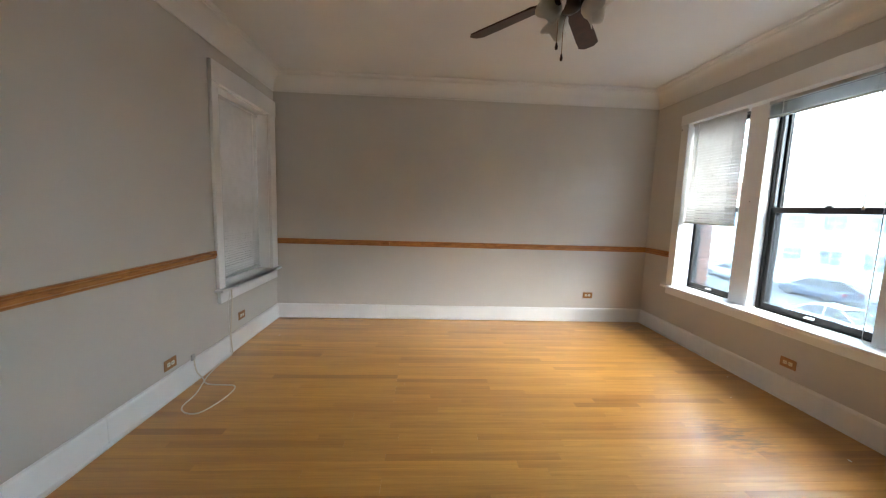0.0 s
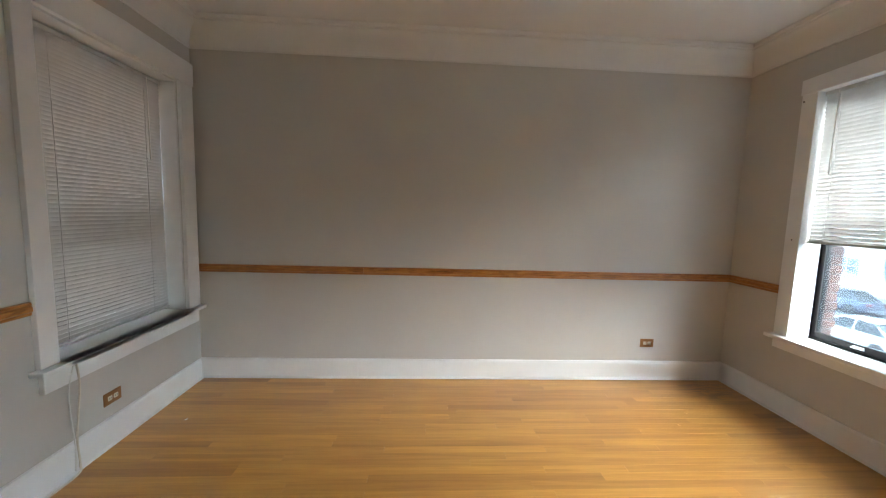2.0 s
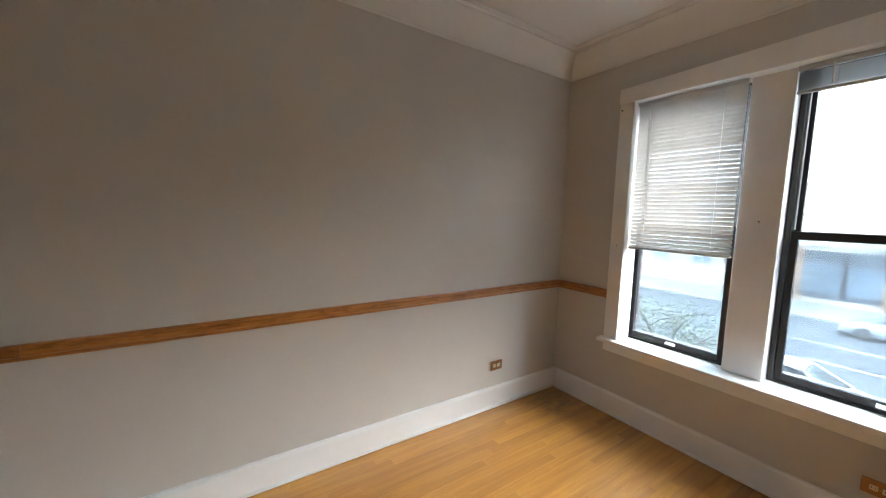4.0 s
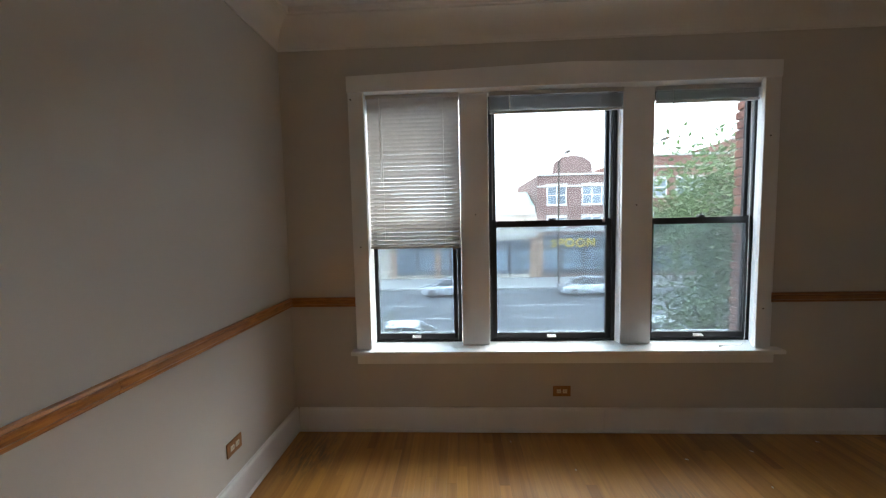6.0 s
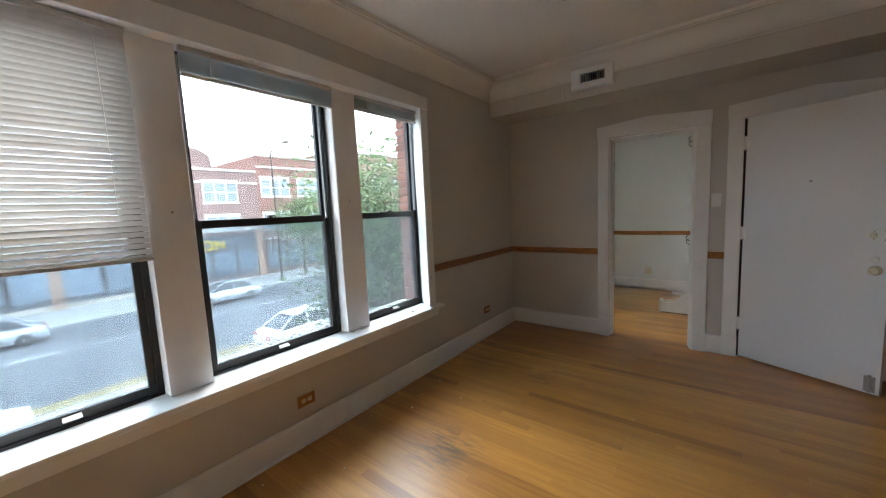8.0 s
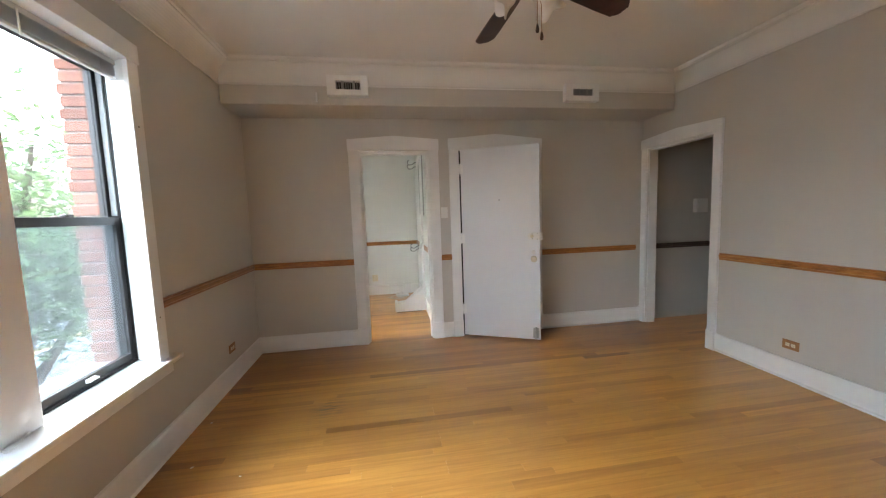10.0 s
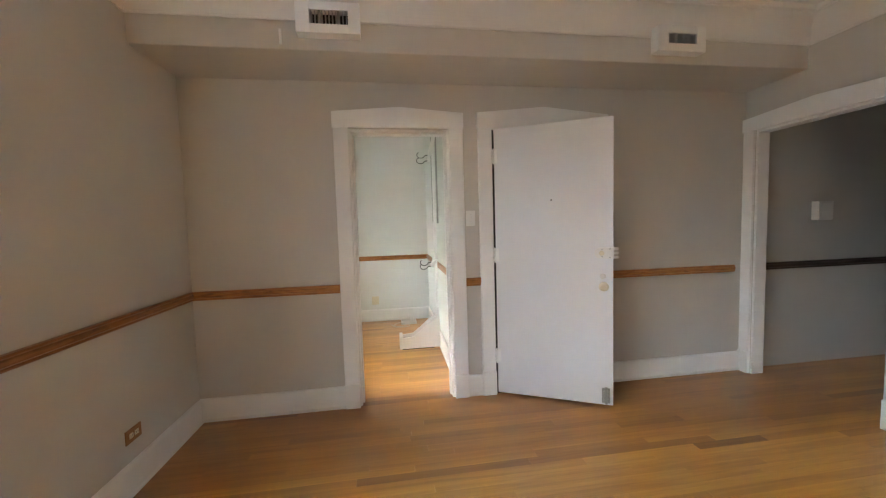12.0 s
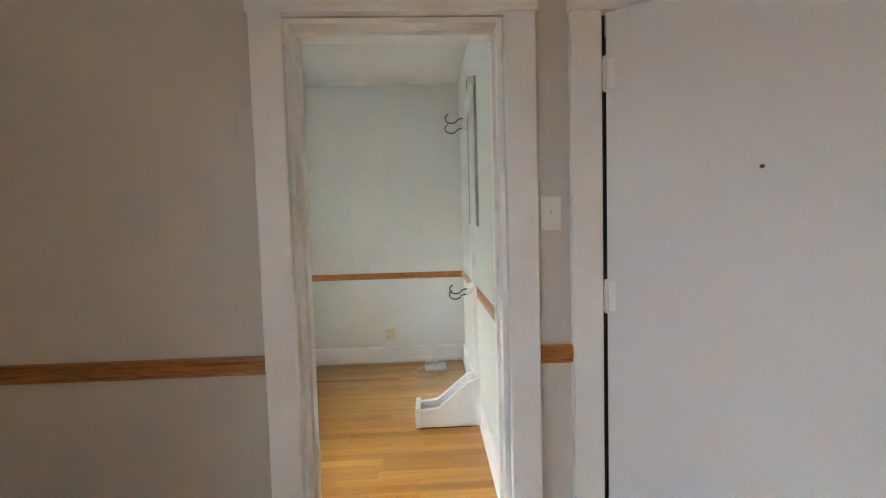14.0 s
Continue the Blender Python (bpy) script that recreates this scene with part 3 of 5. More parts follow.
# ---- windows ----
def sash_window(name, y0, y1, label):
    """A double-hung black sash window in the east wall, with its screen outside the lower half."""
    z0, z1, mid = WIN_Z0 + 0.005, WIN_Z1 - 0.004, 1.392
    root = structure(boxes(name, M_BLACK, [(2.14, 2.245, y0, y0 + 0.026, z0, z1), (2.14, 2.245, y1 - 0.026, y1, z0, z1), (2.14, 2.245, y0 + 0.026, y1 - 0.026, z1 - 0.03, z1), (2.14, 2.245, y0 + 0.026, y1 - 0.026, z0, z0 + 0.022)], bevel=0.002), label)
    a, b = y0 + 0.027, y1 - 0.027

    def sash(x0, x1, lo, hi, w, bot, top):
        s = boxes("sash", M_BLACK, [(x0, x1, a, a + w, lo, hi), (x0, x1, b - w, b, lo, hi), (x0, x1, a + w, b - w, lo, lo + bot), (x0, x1, a + w, b - w, hi - top, hi)], root, bevel=0.002)
        p = boxes("pane", M_GLASS, [((x0 + x1) / 2 - 0.003, (x0 + x1) / 2 + 0.003, a + w, b - w, lo + bot, hi - top)], s)
        p.visible_shadow = False
        return s
    sash(2.152, 2.180, z0 + 0.023, mid + 0.022, 0.03, 0.04, 0.044)
    sash(2.186, 2.212, mid - 0.02, z1 - 0.031, 0.028, 0.03, 0.035)
    boxes("track", M_TRACK, [(2.153, 2.180, a, a + 0.01, mid + 0.03, z1 - 0.03), (2.153, 2.180, b - 0.01, b, mid + 0.03, z1 - 0.03)], root, bevel=0.001)
    bm = bmesh.new()
    c = (a + b) / 2
    add_lathe(bm, [(0.018, 0.0), (0.018, 0.008), (0.012, 0.014), (0.0, 0.016)], (2.166, c, mid + 0.022), 14)
    add_box(bm, 2.150, 2.162, c - 0.03, c + 0.012, mid + 0.024, mid + 0.034)
    done(bm, "latch", M_BLACK, root)
    bm = bmesh.new()
    add_prism(bm, [(0.0, 0.0), (0.022, 0.002), (0.024, 0.010), (0.012, 0.012), (0.0, 0.02)], lambda p, q, t_: (2.150 - p, c - 0.03 + t_, z0 + 0.035 + q), 0.06)
    done(bm, "sash_lift", M_TRIM, root, bevel=0.001)
    scr = boxes("insect_screen", M_SCREEN, [(2.226, 2.2275, a, b, z0 + 0.02, mid)], root)
    scr.visible_shadow = False
    return root


sash_window("window_1", 2.345, 2.988, "black framed double-hung window, screen below")
sash_window("window_2", 1.295, 2.155, "wide black framed double-hung window, screen below")
sash_window("window_3", 0.377, 1.095, "narrow black framed double-hung window, screen below")

cas = structure(boxes("trim_window_east", M_TRIM, [(E - 0.028, E - 0.001, 2.95, 3.05, 0.577, 2.245), (E - 0.028, E - 0.001, 0.402, 0.49, 0.577, 2.245)], bevel=0.003), "white painted casing of the triple window")
bm = bmesh.new()
add_prism(bm, [(0.396, 2.245), (3.056, 2.245), (3.056, 2.345), (1.63, 2.382), (0.396, 2.345)], lambda u, z, s: (E - 0.034 + s, u, z), 0.033)
done(bm, "head", M_TRIM, cas, bevel=0.003)
boxes("mullion", M_TRIM, [(2.06, 2.2, 2.156, 2.344, 0.577, 2.268), (2.06, 2.2, 1.096, 1.294, 0.577, 2.268)], cas, bevel=0.004)
boxes("jamb", M_TRIM, [(E - 0.002, 2.139, 2.952, 2.989, 0.577, 2.245), (E - 0.002, 2.139, 0.376, 2.989, 2.246, 2.268)], cas, bevel=0.002)
bm = bmesh.new()
add_prism(bm, [(E - 0.002, 0.376), (E - 0.002, 0.488), (2.139, 0.402), (2.139, 0.376)], lambda a, b, z: (a, b, 0.577 + z), 1.668)
done(bm, "jamb", M_TRIM, cas)
boxes("stool", M_TRIM, [(1.93, 2.139, 0.33, 3.082, 0.547, 0.575)], cas, bevel=0.006)
boxes("apron", M_TRIM, [(E - 0.026, E - 0.001, 0.37, 3.05, 0.478, 0.546)], cas, bevel=0.003)

# west window: the same kind of casing, deep jambs, white frame behind a lowered blind
wc = structure(boxes("trim_window_west", M_TRIM, [(W + 0.001, W + 0.028, 2.288, 2.376, 0.608, 2.245), (W + 0.001, W + 0.028, 3.338, 3.472, 0.608, 2.245)], bevel=0.003), "white painted casing of the blinded window")
bm = bmesh.new()
add_prism(bm, [(2.282, 2.245), (3.478, 2.245), (3.478, 2.402), (2.88, 2.412), (2.282, 2.402)], lambda u, z, s: (W + 0.001 + s, u, z), 0.033)
done(bm, "head", M_TRIM, wc, bevel=0.003)
boxes("jamb", M_TRIM, [(W - 0.198, W, 2.377, 2.392, 0.608, 2.247), (W - 0.198, W, 3.322, 3.338, 0.608, 2.247), (W - 0.198, W, 2.392, 3.322, 2.232, 2.247)], wc, bevel=0.002)
boxes("stool", M_TRIM, [(W - 0.198, W + 0.07, 2.385, 3.33, 0.583, 0.607), (W + 0.001, W + 0.07, 2.255, 3.478, 0.583, 0.607)], wc, bevel=0.004)
boxes("apron", M_TRIM, [(W + 0.001, W + 0.03, 2.295, 3.445, 0.485, 0.582)], wc, bevel=0.004)
ww = structure(boxes("window_4", M_TRIM, [(W - 0.195, W - 0.14, 2.393, 2.433, 0.609, 2.23), (W - 0.195, W - 0.14, 3.281, 3.321, 0.609, 2.23), (W - 0.195, W - 0.14, 2.433, 3.281, 0.609, 0.70), (W - 0.195, W - 0.14, 2.433, 3.281, 2.18, 2.23), (W - 0.195, W - 0.14, 2.433, 3.281, 1.39, 1.44)], bevel=0.003),
               "white framed double-hung window behind a lowered blind")
for lo_, hi_ in ((0.70, 1.39), (1.44, 2.18)):
    pn = boxes("pane", M_GLASS, [(W - 0.172, W - 0.166, 2.433, 3.281, lo_, hi_)], ww)
    pn.visible_shadow = False


ws = boxes("insect_screen", M_SCREEN, [(W - 0.186, W - 0.1845, 2.434, 3.28, 0.701, 1.389)], ww)
ws.visible_shadow = False


def blind(name, x, y0, y1, top, bottom, tilt, label, gathered=0.0, side=-1, pitch=0.022):
    """A vinyl slat blind: head rail, slats, bottom rail, ladder cords, wand. gathered: height of the raised stack."""
    root = empty(name, x, (y0 + y1) / 2, top, label, "window blind", "window blinds")
    under(root, boxes("head_rail", M_SLAT, [(x - 0.014, x + 0.014, y0, y1, top - 0.026, top)], bevel=0.003))
    rng = random.Random(name + str(y0))
    zs, z, low = [], top - 0.036, bottom + 0.016
    while z > low + gathered:
        zs.append(z)
        z -= pitch
    if gathered:
        zs = [low + 0.0034 * i for i in range(1, int((top - 0.03 - low) / 0.0034))]
    bm = bmesh.new()
    for z in zs:
        a = radians(tilt if not gathered else rng.uniform(-3, 3))
        sag = rng.uniform(-0.0004, 0.0004)
        half = 0.0132
        prof = []
        for k, bow in ((-1, 0.0), (0, 0.0022), (1, 0.0)):
            prof.append((k * half * math.cos(a) - bow * math.sin(a), k * half * math.sin(a) + bow * math.cos(a)))
        ring = [[bm.verts.new((x + side * p[0], y, z + p[1] + sag)) for p in prof] for y in (y0 + 0.003, y1 - 0.003)]
        for i in range(2):
            bm.faces.new((ring[0][i], ring[0][i + 1], ring[1][i + 1], ring[1][i]))
    slats = done(bm, "slats", M_SLAT, smooth=True)
    tagged(slats, kind="stuff")
    under(root, slats)
    under(root, boxes("bottom_rail", M_SLAT, [(x - 0.012, x + 0.012, y0 + 0.002, y1 - 0.002, bottom, bottom + 0.014)], bevel=0.003))
    for f in (0.17, 0.83):
        bm = bmesh.new()
        y = y0 + f * (y1 - y0)
        add_tube(bm, [(x + side * 0.014, y, top - 0.02), (x + side * 0.014, y, bottom + 0.005)], 0.0011, 5)
        under(root, done(bm, "ladder_cord", M_SLAT))
    bm = bmesh.new()
    y = y1 - 0.15 * (y1 - y0)
    add_tube(bm, [(x + side * 0.022, y, top - 0.02), (x + side * 0.024, y, max(top - 0.55, top - 0.55 if not gathered else top - 0.12))], 0.0035, 6)
    under(root, done(bm, "wand", M_WHITE))
    return root


blind("window_blind", 2.035, 2.345, 2.948, 2.242, 1.245, 60, "white vinyl slat blind lowered halfway over the window", pitch=0.0255)
blind("window_blind", 2.045, 1.30, 2.15, 2.242, 2.105, 0, "white vinyl slat blind raised to the top", gathered=0.1)
blind("window_blind", 2.06, 0.46, 1.09, 2.242, 2.14, 0, "white vinyl slat blind raised to the top", gathered=0.1)
blind("window_blind", W - 0.105, 2.398, 3.316, 2.225, 0.632, 66, "white vinyl slat blind lowered over the whole window", side=1, pitch=0.0225)

# brick outside the windows
OUTER = 2.44
structure(boxes("wall_outside", M_MORTAR, [(E + 0.252, OUTER - 0.012, u0, u1, z0, z1) for u0, u1, z0, z1 in holed((-8.0, 9.0, STREET, 4.5), [(0.305, 3.06, 0.46, 2.36), (-2.35, -1.75, 0.95, 1.65)])]), "red brick street front of the house")
# unseen wall added to hold back daylight at the blinded west window
structure(boxes("wall_beyond_blind", M_ORANGE, [(-4.3, -4.1, 0.15, 12.0, STREET, 5.5)]), "unseen brick wall added beyond the blinded window to dim its daylight")
structure(boxes("window_sill_outside", M_STONE, [(E + 0.253, OUTER + 0.05, 0.295, 3.07, 0.455, 0.545)], bevel=0.01), "limestone sill outside the triple window")

# ---- entry door, standing ajar ----
HINGE = Vector((-0.162, S + 0.012, 0.0))
LEAF_W, LEAF_T, LEAF_TOP = 0.826, 0.042, 2.043
turn = math.atan2(-0.775 - HINGE.y, -0.882 - HINGE.x)
leaf = empty("entry_door", 0, 0, 0, "white painted flush entry door standing ajar", "door")
leaf.matrix_basis = Matrix.Translation(HINGE) @ Matrix.Rotation(turn, 4, 'Z')
# the leaf runs along its own +x from the hinge; its room side faces -y
boxes("leaf", M_DOOR, [(0.004, LEAF_W, -0.002, LEAF_T, 0.015, LEAF_TOP)], leaf, bevel=0.002)
bm = bmesh.new()
add_lathe(bm, [(0.006, 0.0), (0.006, 0.003), (0.0, 0.004)], None, 12, Matrix.Translation((0.415, -0.002, 1.495)) @ Matrix.Rotation(radians(90), 4, 'X'))
done(bm, "peephole", M_BRONZE, leaf)
bm = bmesh.new()
face = Matrix.Rotation(radians(90), 4, 'X')
add_lathe(bm, [(0.033, 0.0), (0.033, 0.005), (0.026, 0.009), (0.014, 0.011), (0.013, 0.016), (0.024, 0.020), (0.029, 0.028), (0.027, 0.036), (0.018, 0.039), (0.0, 0.038)], None, 24, Matrix.Translation((LEAF_W - 0.062, -0.002, 0.872)) @ face)
tagged(done(bm, "knob", M_IVORY, leaf, smooth=True), label="ivory painted round knob")
bm = bmesh.new()
add_lathe(bm, [(0.02, 0.0), (0.02, 0.006), (0.014, 0.01), (0.0, 0.011)], None, 20, Matrix.Translation((LEAF_W - 0.066, -0.002, 0.945)) @ face)
done(bm, "thumb_turn_rose", M_WHITE, leaf)
bm = bmesh.new()
lock = [(LEAF_W - 0.002, 1.072), (LEAF_W - 0.002, 1.148), (LEAF_W - 0.085, 1.148)]
lock += [(LEAF_W - 0.085 - 0.038 * math.sin(radians(k)), 1.11 + 0.038 * math.cos(radians(k))) for k in range(20, 180, 20)] + [(LEAF_W - 0.085, 1.072)]
add_prism(bm, lock, lambda a, b, t_: (a, -0.002 - t_, b), 0.022)
for dz in (1.072, 1.101, 1.13):
    add_box(bm, LEAF_W - 0.002, LEAF_W + 0.03, -0.022, -0.004, dz, dz + 0.018)
tagged(done(bm, "rim_lock", M_WHITE, leaf), label="white painted surface rim lock")
for lx, lz in ((0.075, 1.085), (0.075, 1.135), (0.025, 1.08), (0.025, 1.14)):
    boxes("lock_screw", M_STEEL, [(LEAF_W - lx - 0.004, LEAF_W - lx + 0.004, -0.0265, -0.024, lz - 0.004, lz + 0.004)], leaf)
bm = bmesh.new()
add_lathe(bm, [(0.017, 0.0), (0.017, 0.008), (0.013, 0.012), (0.0, 0.013)], None, 18, Matrix.Translation((LEAF_W - 0.078, -0.024, 1.11)) @ face)
done(bm, "lock_turn", M_IVORY, leaf)
bm = bmesh.new()
add_box(bm, LEAF_W - 0.075, LEAF_W - 0.02, -0.007, -0.002, 0.03, 0.14)
add_tube(bm, [(LEAF_W - 0.047, -0.018, 0.03), (LEAF_W - 0.047, -0.018, 0.15)], 0.01, 10)
add_box(bm, LEAF_W - 0.066, LEAF_W - 0.028, -0.024, -0.006, 0.045, 0.065)
add_box(bm, LEAF_W - 0.066, LEAF_W - 0.028, -0.024, -0.006, 0.10, 0.12)
tagged(done(bm, "foot_bolt", M_STEEL, leaf, bevel=0.001), label="worn grey steel foot bolt")
for hz in (0.26, 1.045, 1.79):
    bm = bmesh.new()
    add_tube(bm, [(0.0, -0.012, hz), (0.0, -0.012, hz + 0.1)], 0.008, 10)
    add_tube(bm, [(0.0, -0.012, hz - 0.008), (0.0, -0.012, hz)], 0.005, 8)
    add_tube(bm, [(0.0, -0.012, hz + 0.1), (0.0, -0.012, hz + 0.108)], 0.005, 8)
    add_box(bm, -0.004, 0.03, -0.006, -0.002, hz, hz + 0.1)
    done(bm, "hinge", M_TRIM, leaf)


# ---- outlets, switch, small wall things ----
def outlet(place, label, sockets=2, plate=None, half=(0.058, 0.036)):
    """A cover plate with sockets; place is its pose: local x along the wall, y out of it, z up."""
    root = empty("power_outlet", 0, 0, 0, label, "power outlet", "power outlets")
    root.matrix_basis = place
    boxes("plate", plate or M_BRASS, [(-half[0], half[0], 0.0, 0.006, -half[1], half[1])], root, bevel=0.0025)
    for k in range(sockets):
        cx = (k - (sockets - 1) / 2) * 0.04 if half[0] > half[1] else (k % 2 - 0.5) * 0.036
        cz = 0.0 if half[0] > half[1] else (0.022 if k < 2 else -0.022)
        boxes("socket", M_IVORY, [(cx - 0.014, cx + 0.014, 0.004, 0.0085, cz - 0.013, cz + 0.013)], root, bevel=0.002)
        boxes("slot", M_DARK, [(cx - 0.007, cx - 0.005, 0.0075, 0.009, cz - 0.004, cz + 0.005), (cx + 0.005, cx + 0.007, 0.0075, 0.009, cz - 0.004, cz + 0.005)], root)
    boxes("screw", M_STEEL, [(-0.003, 0.003, 0.005, 0.0075, -0.003, 0.003)], root, bevel=0.001)
    return root


FACE_W, FACE_E, FACE_N, FACE_S = -90, 90, 180, 0
BRZ = "brown bronze duplex outlet plate with ivory sockets"
outlet(pose(W + 0.001, 1.715, 0.235, 0, 0, FACE_W), BRZ)
outlet(pose(W + 0.001, 2.672, 0.278, 0, 0, FACE_W), BRZ)
outlet(pose(W + 0.001, 0.50, 0.28, 0, 0, FACE_W), BRZ)
outlet(pose(E - 0.001, 1.694, 0.281, 0, 0, FACE_E), BRZ)
outlet(pose(E - 0.001, -0.499, 0.30, 0, 0, FACE_E), BRZ)
outlet(pose(1.323, N - 0.001, 0.325, 0, 0, FACE_N), BRZ)
outlet(pose(0.877, BY + 0.001, 0.297, 0, 0, FACE_S), "ivory four-socket outlet plate low on the wall", 4, M_IVORY, (0.048, 0.058))

sw = empty("light_switch", 0.024, S + 0.001, 1.383, "white toggle light switch plate", "light switch")
under(sw, boxes("plate", M_WHITE, [(-0.012, 0.06, S + 0.001, S + 0.007, 1.325, 1.441)], bevel=0.0025))
under(sw, boxes("toggle", M_WHITE, [(0.019, 0.029, S + 0.006, S + 0.02, 1.38, 1.398)], bevel=0.002))
under(sw, boxes("screw", M_STEEL, [(0.0225, 0.0255, S + 0.006, S + 0.0075, 1.353, 1.356), (0.0225, 0.0255, S + 0.006, S + 0.0075, 1.41, 1.413)], bevel=0.0005))

box_ = empty("intercom_box", -3.14, S - 0.008, 1.37, "white plastic wall box in the hall", "intercom")
under(box_, boxes("case", M_WHITE, [(-3.20, -3.05, S - 0.007, S + 0.055, 1.285, 1.45)], bevel=0.006))
under(box_, boxes("cover", M_WHITE, [(-3.188, -3.062, S + 0.055, S + 0.061, 1.30, 1.435)], bevel=0.003))


def vent(x0, x1, z0, z1):
    root = empty("air_vent", (x0 + x1) / 2, SOFFIT_Y, z0, "white sheet metal air vent with dark louvres", "air vent", "air vents")
    y = SOFFIT_Y + 0.001
    out = y + 0.07
    gx0, gx1, gz0, gz1 = x0 + 0.065, x1 - 0.075, z0 + 0.05, z1 - 0.045
    under(root, boxes("box", M_TRIM, [(x0, gx0, y, out, z0, z1), (gx1, x1, y, out, z0, z1), (gx0, gx1, y, out, z0, gz0), (gx0, gx1, y, out, gz1, z1)], bevel=0.002))
    # black sheet that puts the shade inside the duct into colour
    under(root, boxes("cavity", M_DARK, [(gx0, gx1, y + 0.015, y + 0.02, gz0, gz1)]))
    k = 11
    under(root, boxes("louvre", M_STEEL, [(gx0 + (i + 0.5) * (gx1 - gx0) / k - 0.0015, gx0 + (i + 0.5) * (gx1 - gx0) / k + 0.0015, y + 0.03, out - 0.006, gz0, gz1) for i in range(k)] + [(gx0 + 0.05, gx0 + 0.06, y + 0.03, out - 0.004, gz0, gz1), (gx1 - 0.06, gx1 - 0.05, y + 0.03, out - 0.004, gz0, gz1)]))


vent(0.755, 1.105, 2.43, 2.60)
vent(-1.46, -1.115, 2.415, 2.575)
bm = bmesh.new()
add_tube(bm, [(1.203, SOFFIT_Y + 0.01, 2.39), (1.203, SOFFIT_Y + 0.01, 2.47)], [0.008, 0.008], 10)
tagged(done(bm, "door_sensor", M_WHITE, smooth=False), label="small white tube sensor on the soffit", category="sensor")

# ---- ceiling fan ----
FX, FY = 0.0, 1.17
fan = empty("ceiling_fan", FX, FY, CEIL, "five-bladed walnut ceiling fan with frosted lamp shades", "ceiling fan")
bm = bmesh.new()
add_lathe(bm, [(0.07, 2.708), (0.07, 2.69), (0.045, 2.655), (0.014, 2.645), (0.014, 2.54), (0.05, 2.53), (0.105, 2.50), (0.115, 2.46), (0.11, 2.42), (0.085, 2.395), (0.05, 2.385), (0.045, 2.345), (0.06, 2.335), (0.06, 2.315), (0.03, 2.295), (0.0, 2.29)], (FX, FY, 0), 28)
under(fan, done(bm, "motor", M_BRONZE, smooth=True))
for ang in (129, 57, -15, -87, -159):
    m = Matrix.Translation((FX, FY, 2.375)) @ Matrix.Rotation(radians(ang), 4, 'Z') @ Matrix.Rotation(radians(-12), 4, 'X')
    bm = bmesh.new()
    outline = [(0.17, -0.042), (0.24, -0.05), (0.50, -0.058), (0.605, -0.058), (0.64, -0.028), (0.64, 0.028), (0.605, 0.058), (0.50, 0.058), (0.24, 0.05), (0.17, 0.042)]
    add_prism(bm, outline, lambda a, b, s: m @ Vector((a, b, s)), 0.008)
    under(fan, done(bm, "blade", M_BLADE))
    bm = bmesh.new()
    add_prism(bm, [(0.075, -0.014), (0.16, -0.012), (0.20, -0.036), (0.23, -0.03), (0.245, 0.0), (0.23, 0.03), (0.20, 0.036), (0.16, 0.012), (0.075, 0.014)], lambda a, b, s: m @ Vector((a, b, s + 0.0085)), 0.006)
    under(fan, done(bm, "bracket", M_BRONZE))
for ang in (95, 215, 335):
    m = Matrix.Translation((FX, FY, 2.35)) @ Matrix.Rotation(radians(ang), 4, 'Z') @ Matrix.Translation((0.065, 0, -0.012)) @ Matrix.Rotation(radians(128), 4, 'Y')
    bm = bmesh.new()
    add_lathe(bm, [(0.02, -0.02), (0.024, 0.0), (0.022, 0.02)], None, 14, m)
    under(fan, done(bm, "lamp_holder", M_BRONZE, smooth=True))
    bm = bmesh.new()
    rings = []
    prof = [(0.022, 0.01), (0.042, 0.025), (0.051, 0.05), (0.049, 0.07), (0.056, 0.09), (0.068, 0.106)]
    for i, (r, hgt) in enumerate(prof):
        ring = []
        for k in range(28):
            flute = 1 + (0.10 * (i / 5) ** 2) * math.cos(4 * 2 * math.pi * k / 28)
            hh = hgt + 0.012 * (i / 5) ** 3 * math.cos(4 * 2 * math.pi * k / 28)
            ring.append(bm.verts.new(m @ Vector((r * flute * math.cos(2 * math.pi * k / 28), r * flute * math.sin(2 * math.pi * k / 28), hh))))
        rings.append(ring)
    for a, b in zip(rings, rings[1:]):
        for k in range(28):
            bm.faces.new((a[k], a[(k + 1) % 28], b[(k + 1) % 28], b[k]))
    sh = done(bm, "shade", M_FROST, smooth=True)
    so = sh.modifiers.new("thick", 'SOLIDIFY')
    so.thickness = 0.004
    under(fan, sh)
for dx, dy, low in ((-0.055, -0.02, 2.115), (0.005, 0.07, 2.10)):
    bm = bmesh.new()
    add_tube(bm, [(FX + dx * 0.5, FY + dy * 0.5, 2.31), (FX + dx, FY + dy, 2.26), (FX + dx, FY + dy, low + 0.03)], 0.0016, 6)
    under(fan, done(bm, "pull_chain", M_BRASS))
    bm = bmesh.new()
    add_lathe(bm, [(0.0, 0.036), (0.004, 0.032), (0.008, 0.01), (0.006, 0.0), (0.0, -0.002)], (FX + dx, FY + dy, low), 12)
    under(fan, done(bm, "pull_fob", M_BLADE, smooth=True))


# ---- the loose cable by the west wall ----
def smooth_path(pts, steps=8):
    pts = [Vector(p) for p in pts]
    out = []
    for i in range(len(pts) - 1):
        p0, p1, p2, p3 = pts[max(i - 1, 0)], pts[i], pts[i + 1], pts[min(i + 2, len(pts) - 1)]
        for k in range(steps):
            t = k / steps
            out.append(0.5 * ((2 * p1) + (p2 - p0) * t + (2 * p0 - 5 * p1 + 4 * p2 - p3) * t * t + (3 * p1 - p0 - 3 * p2 + p3) * t ** 3))
    return out + [pts[-1]]


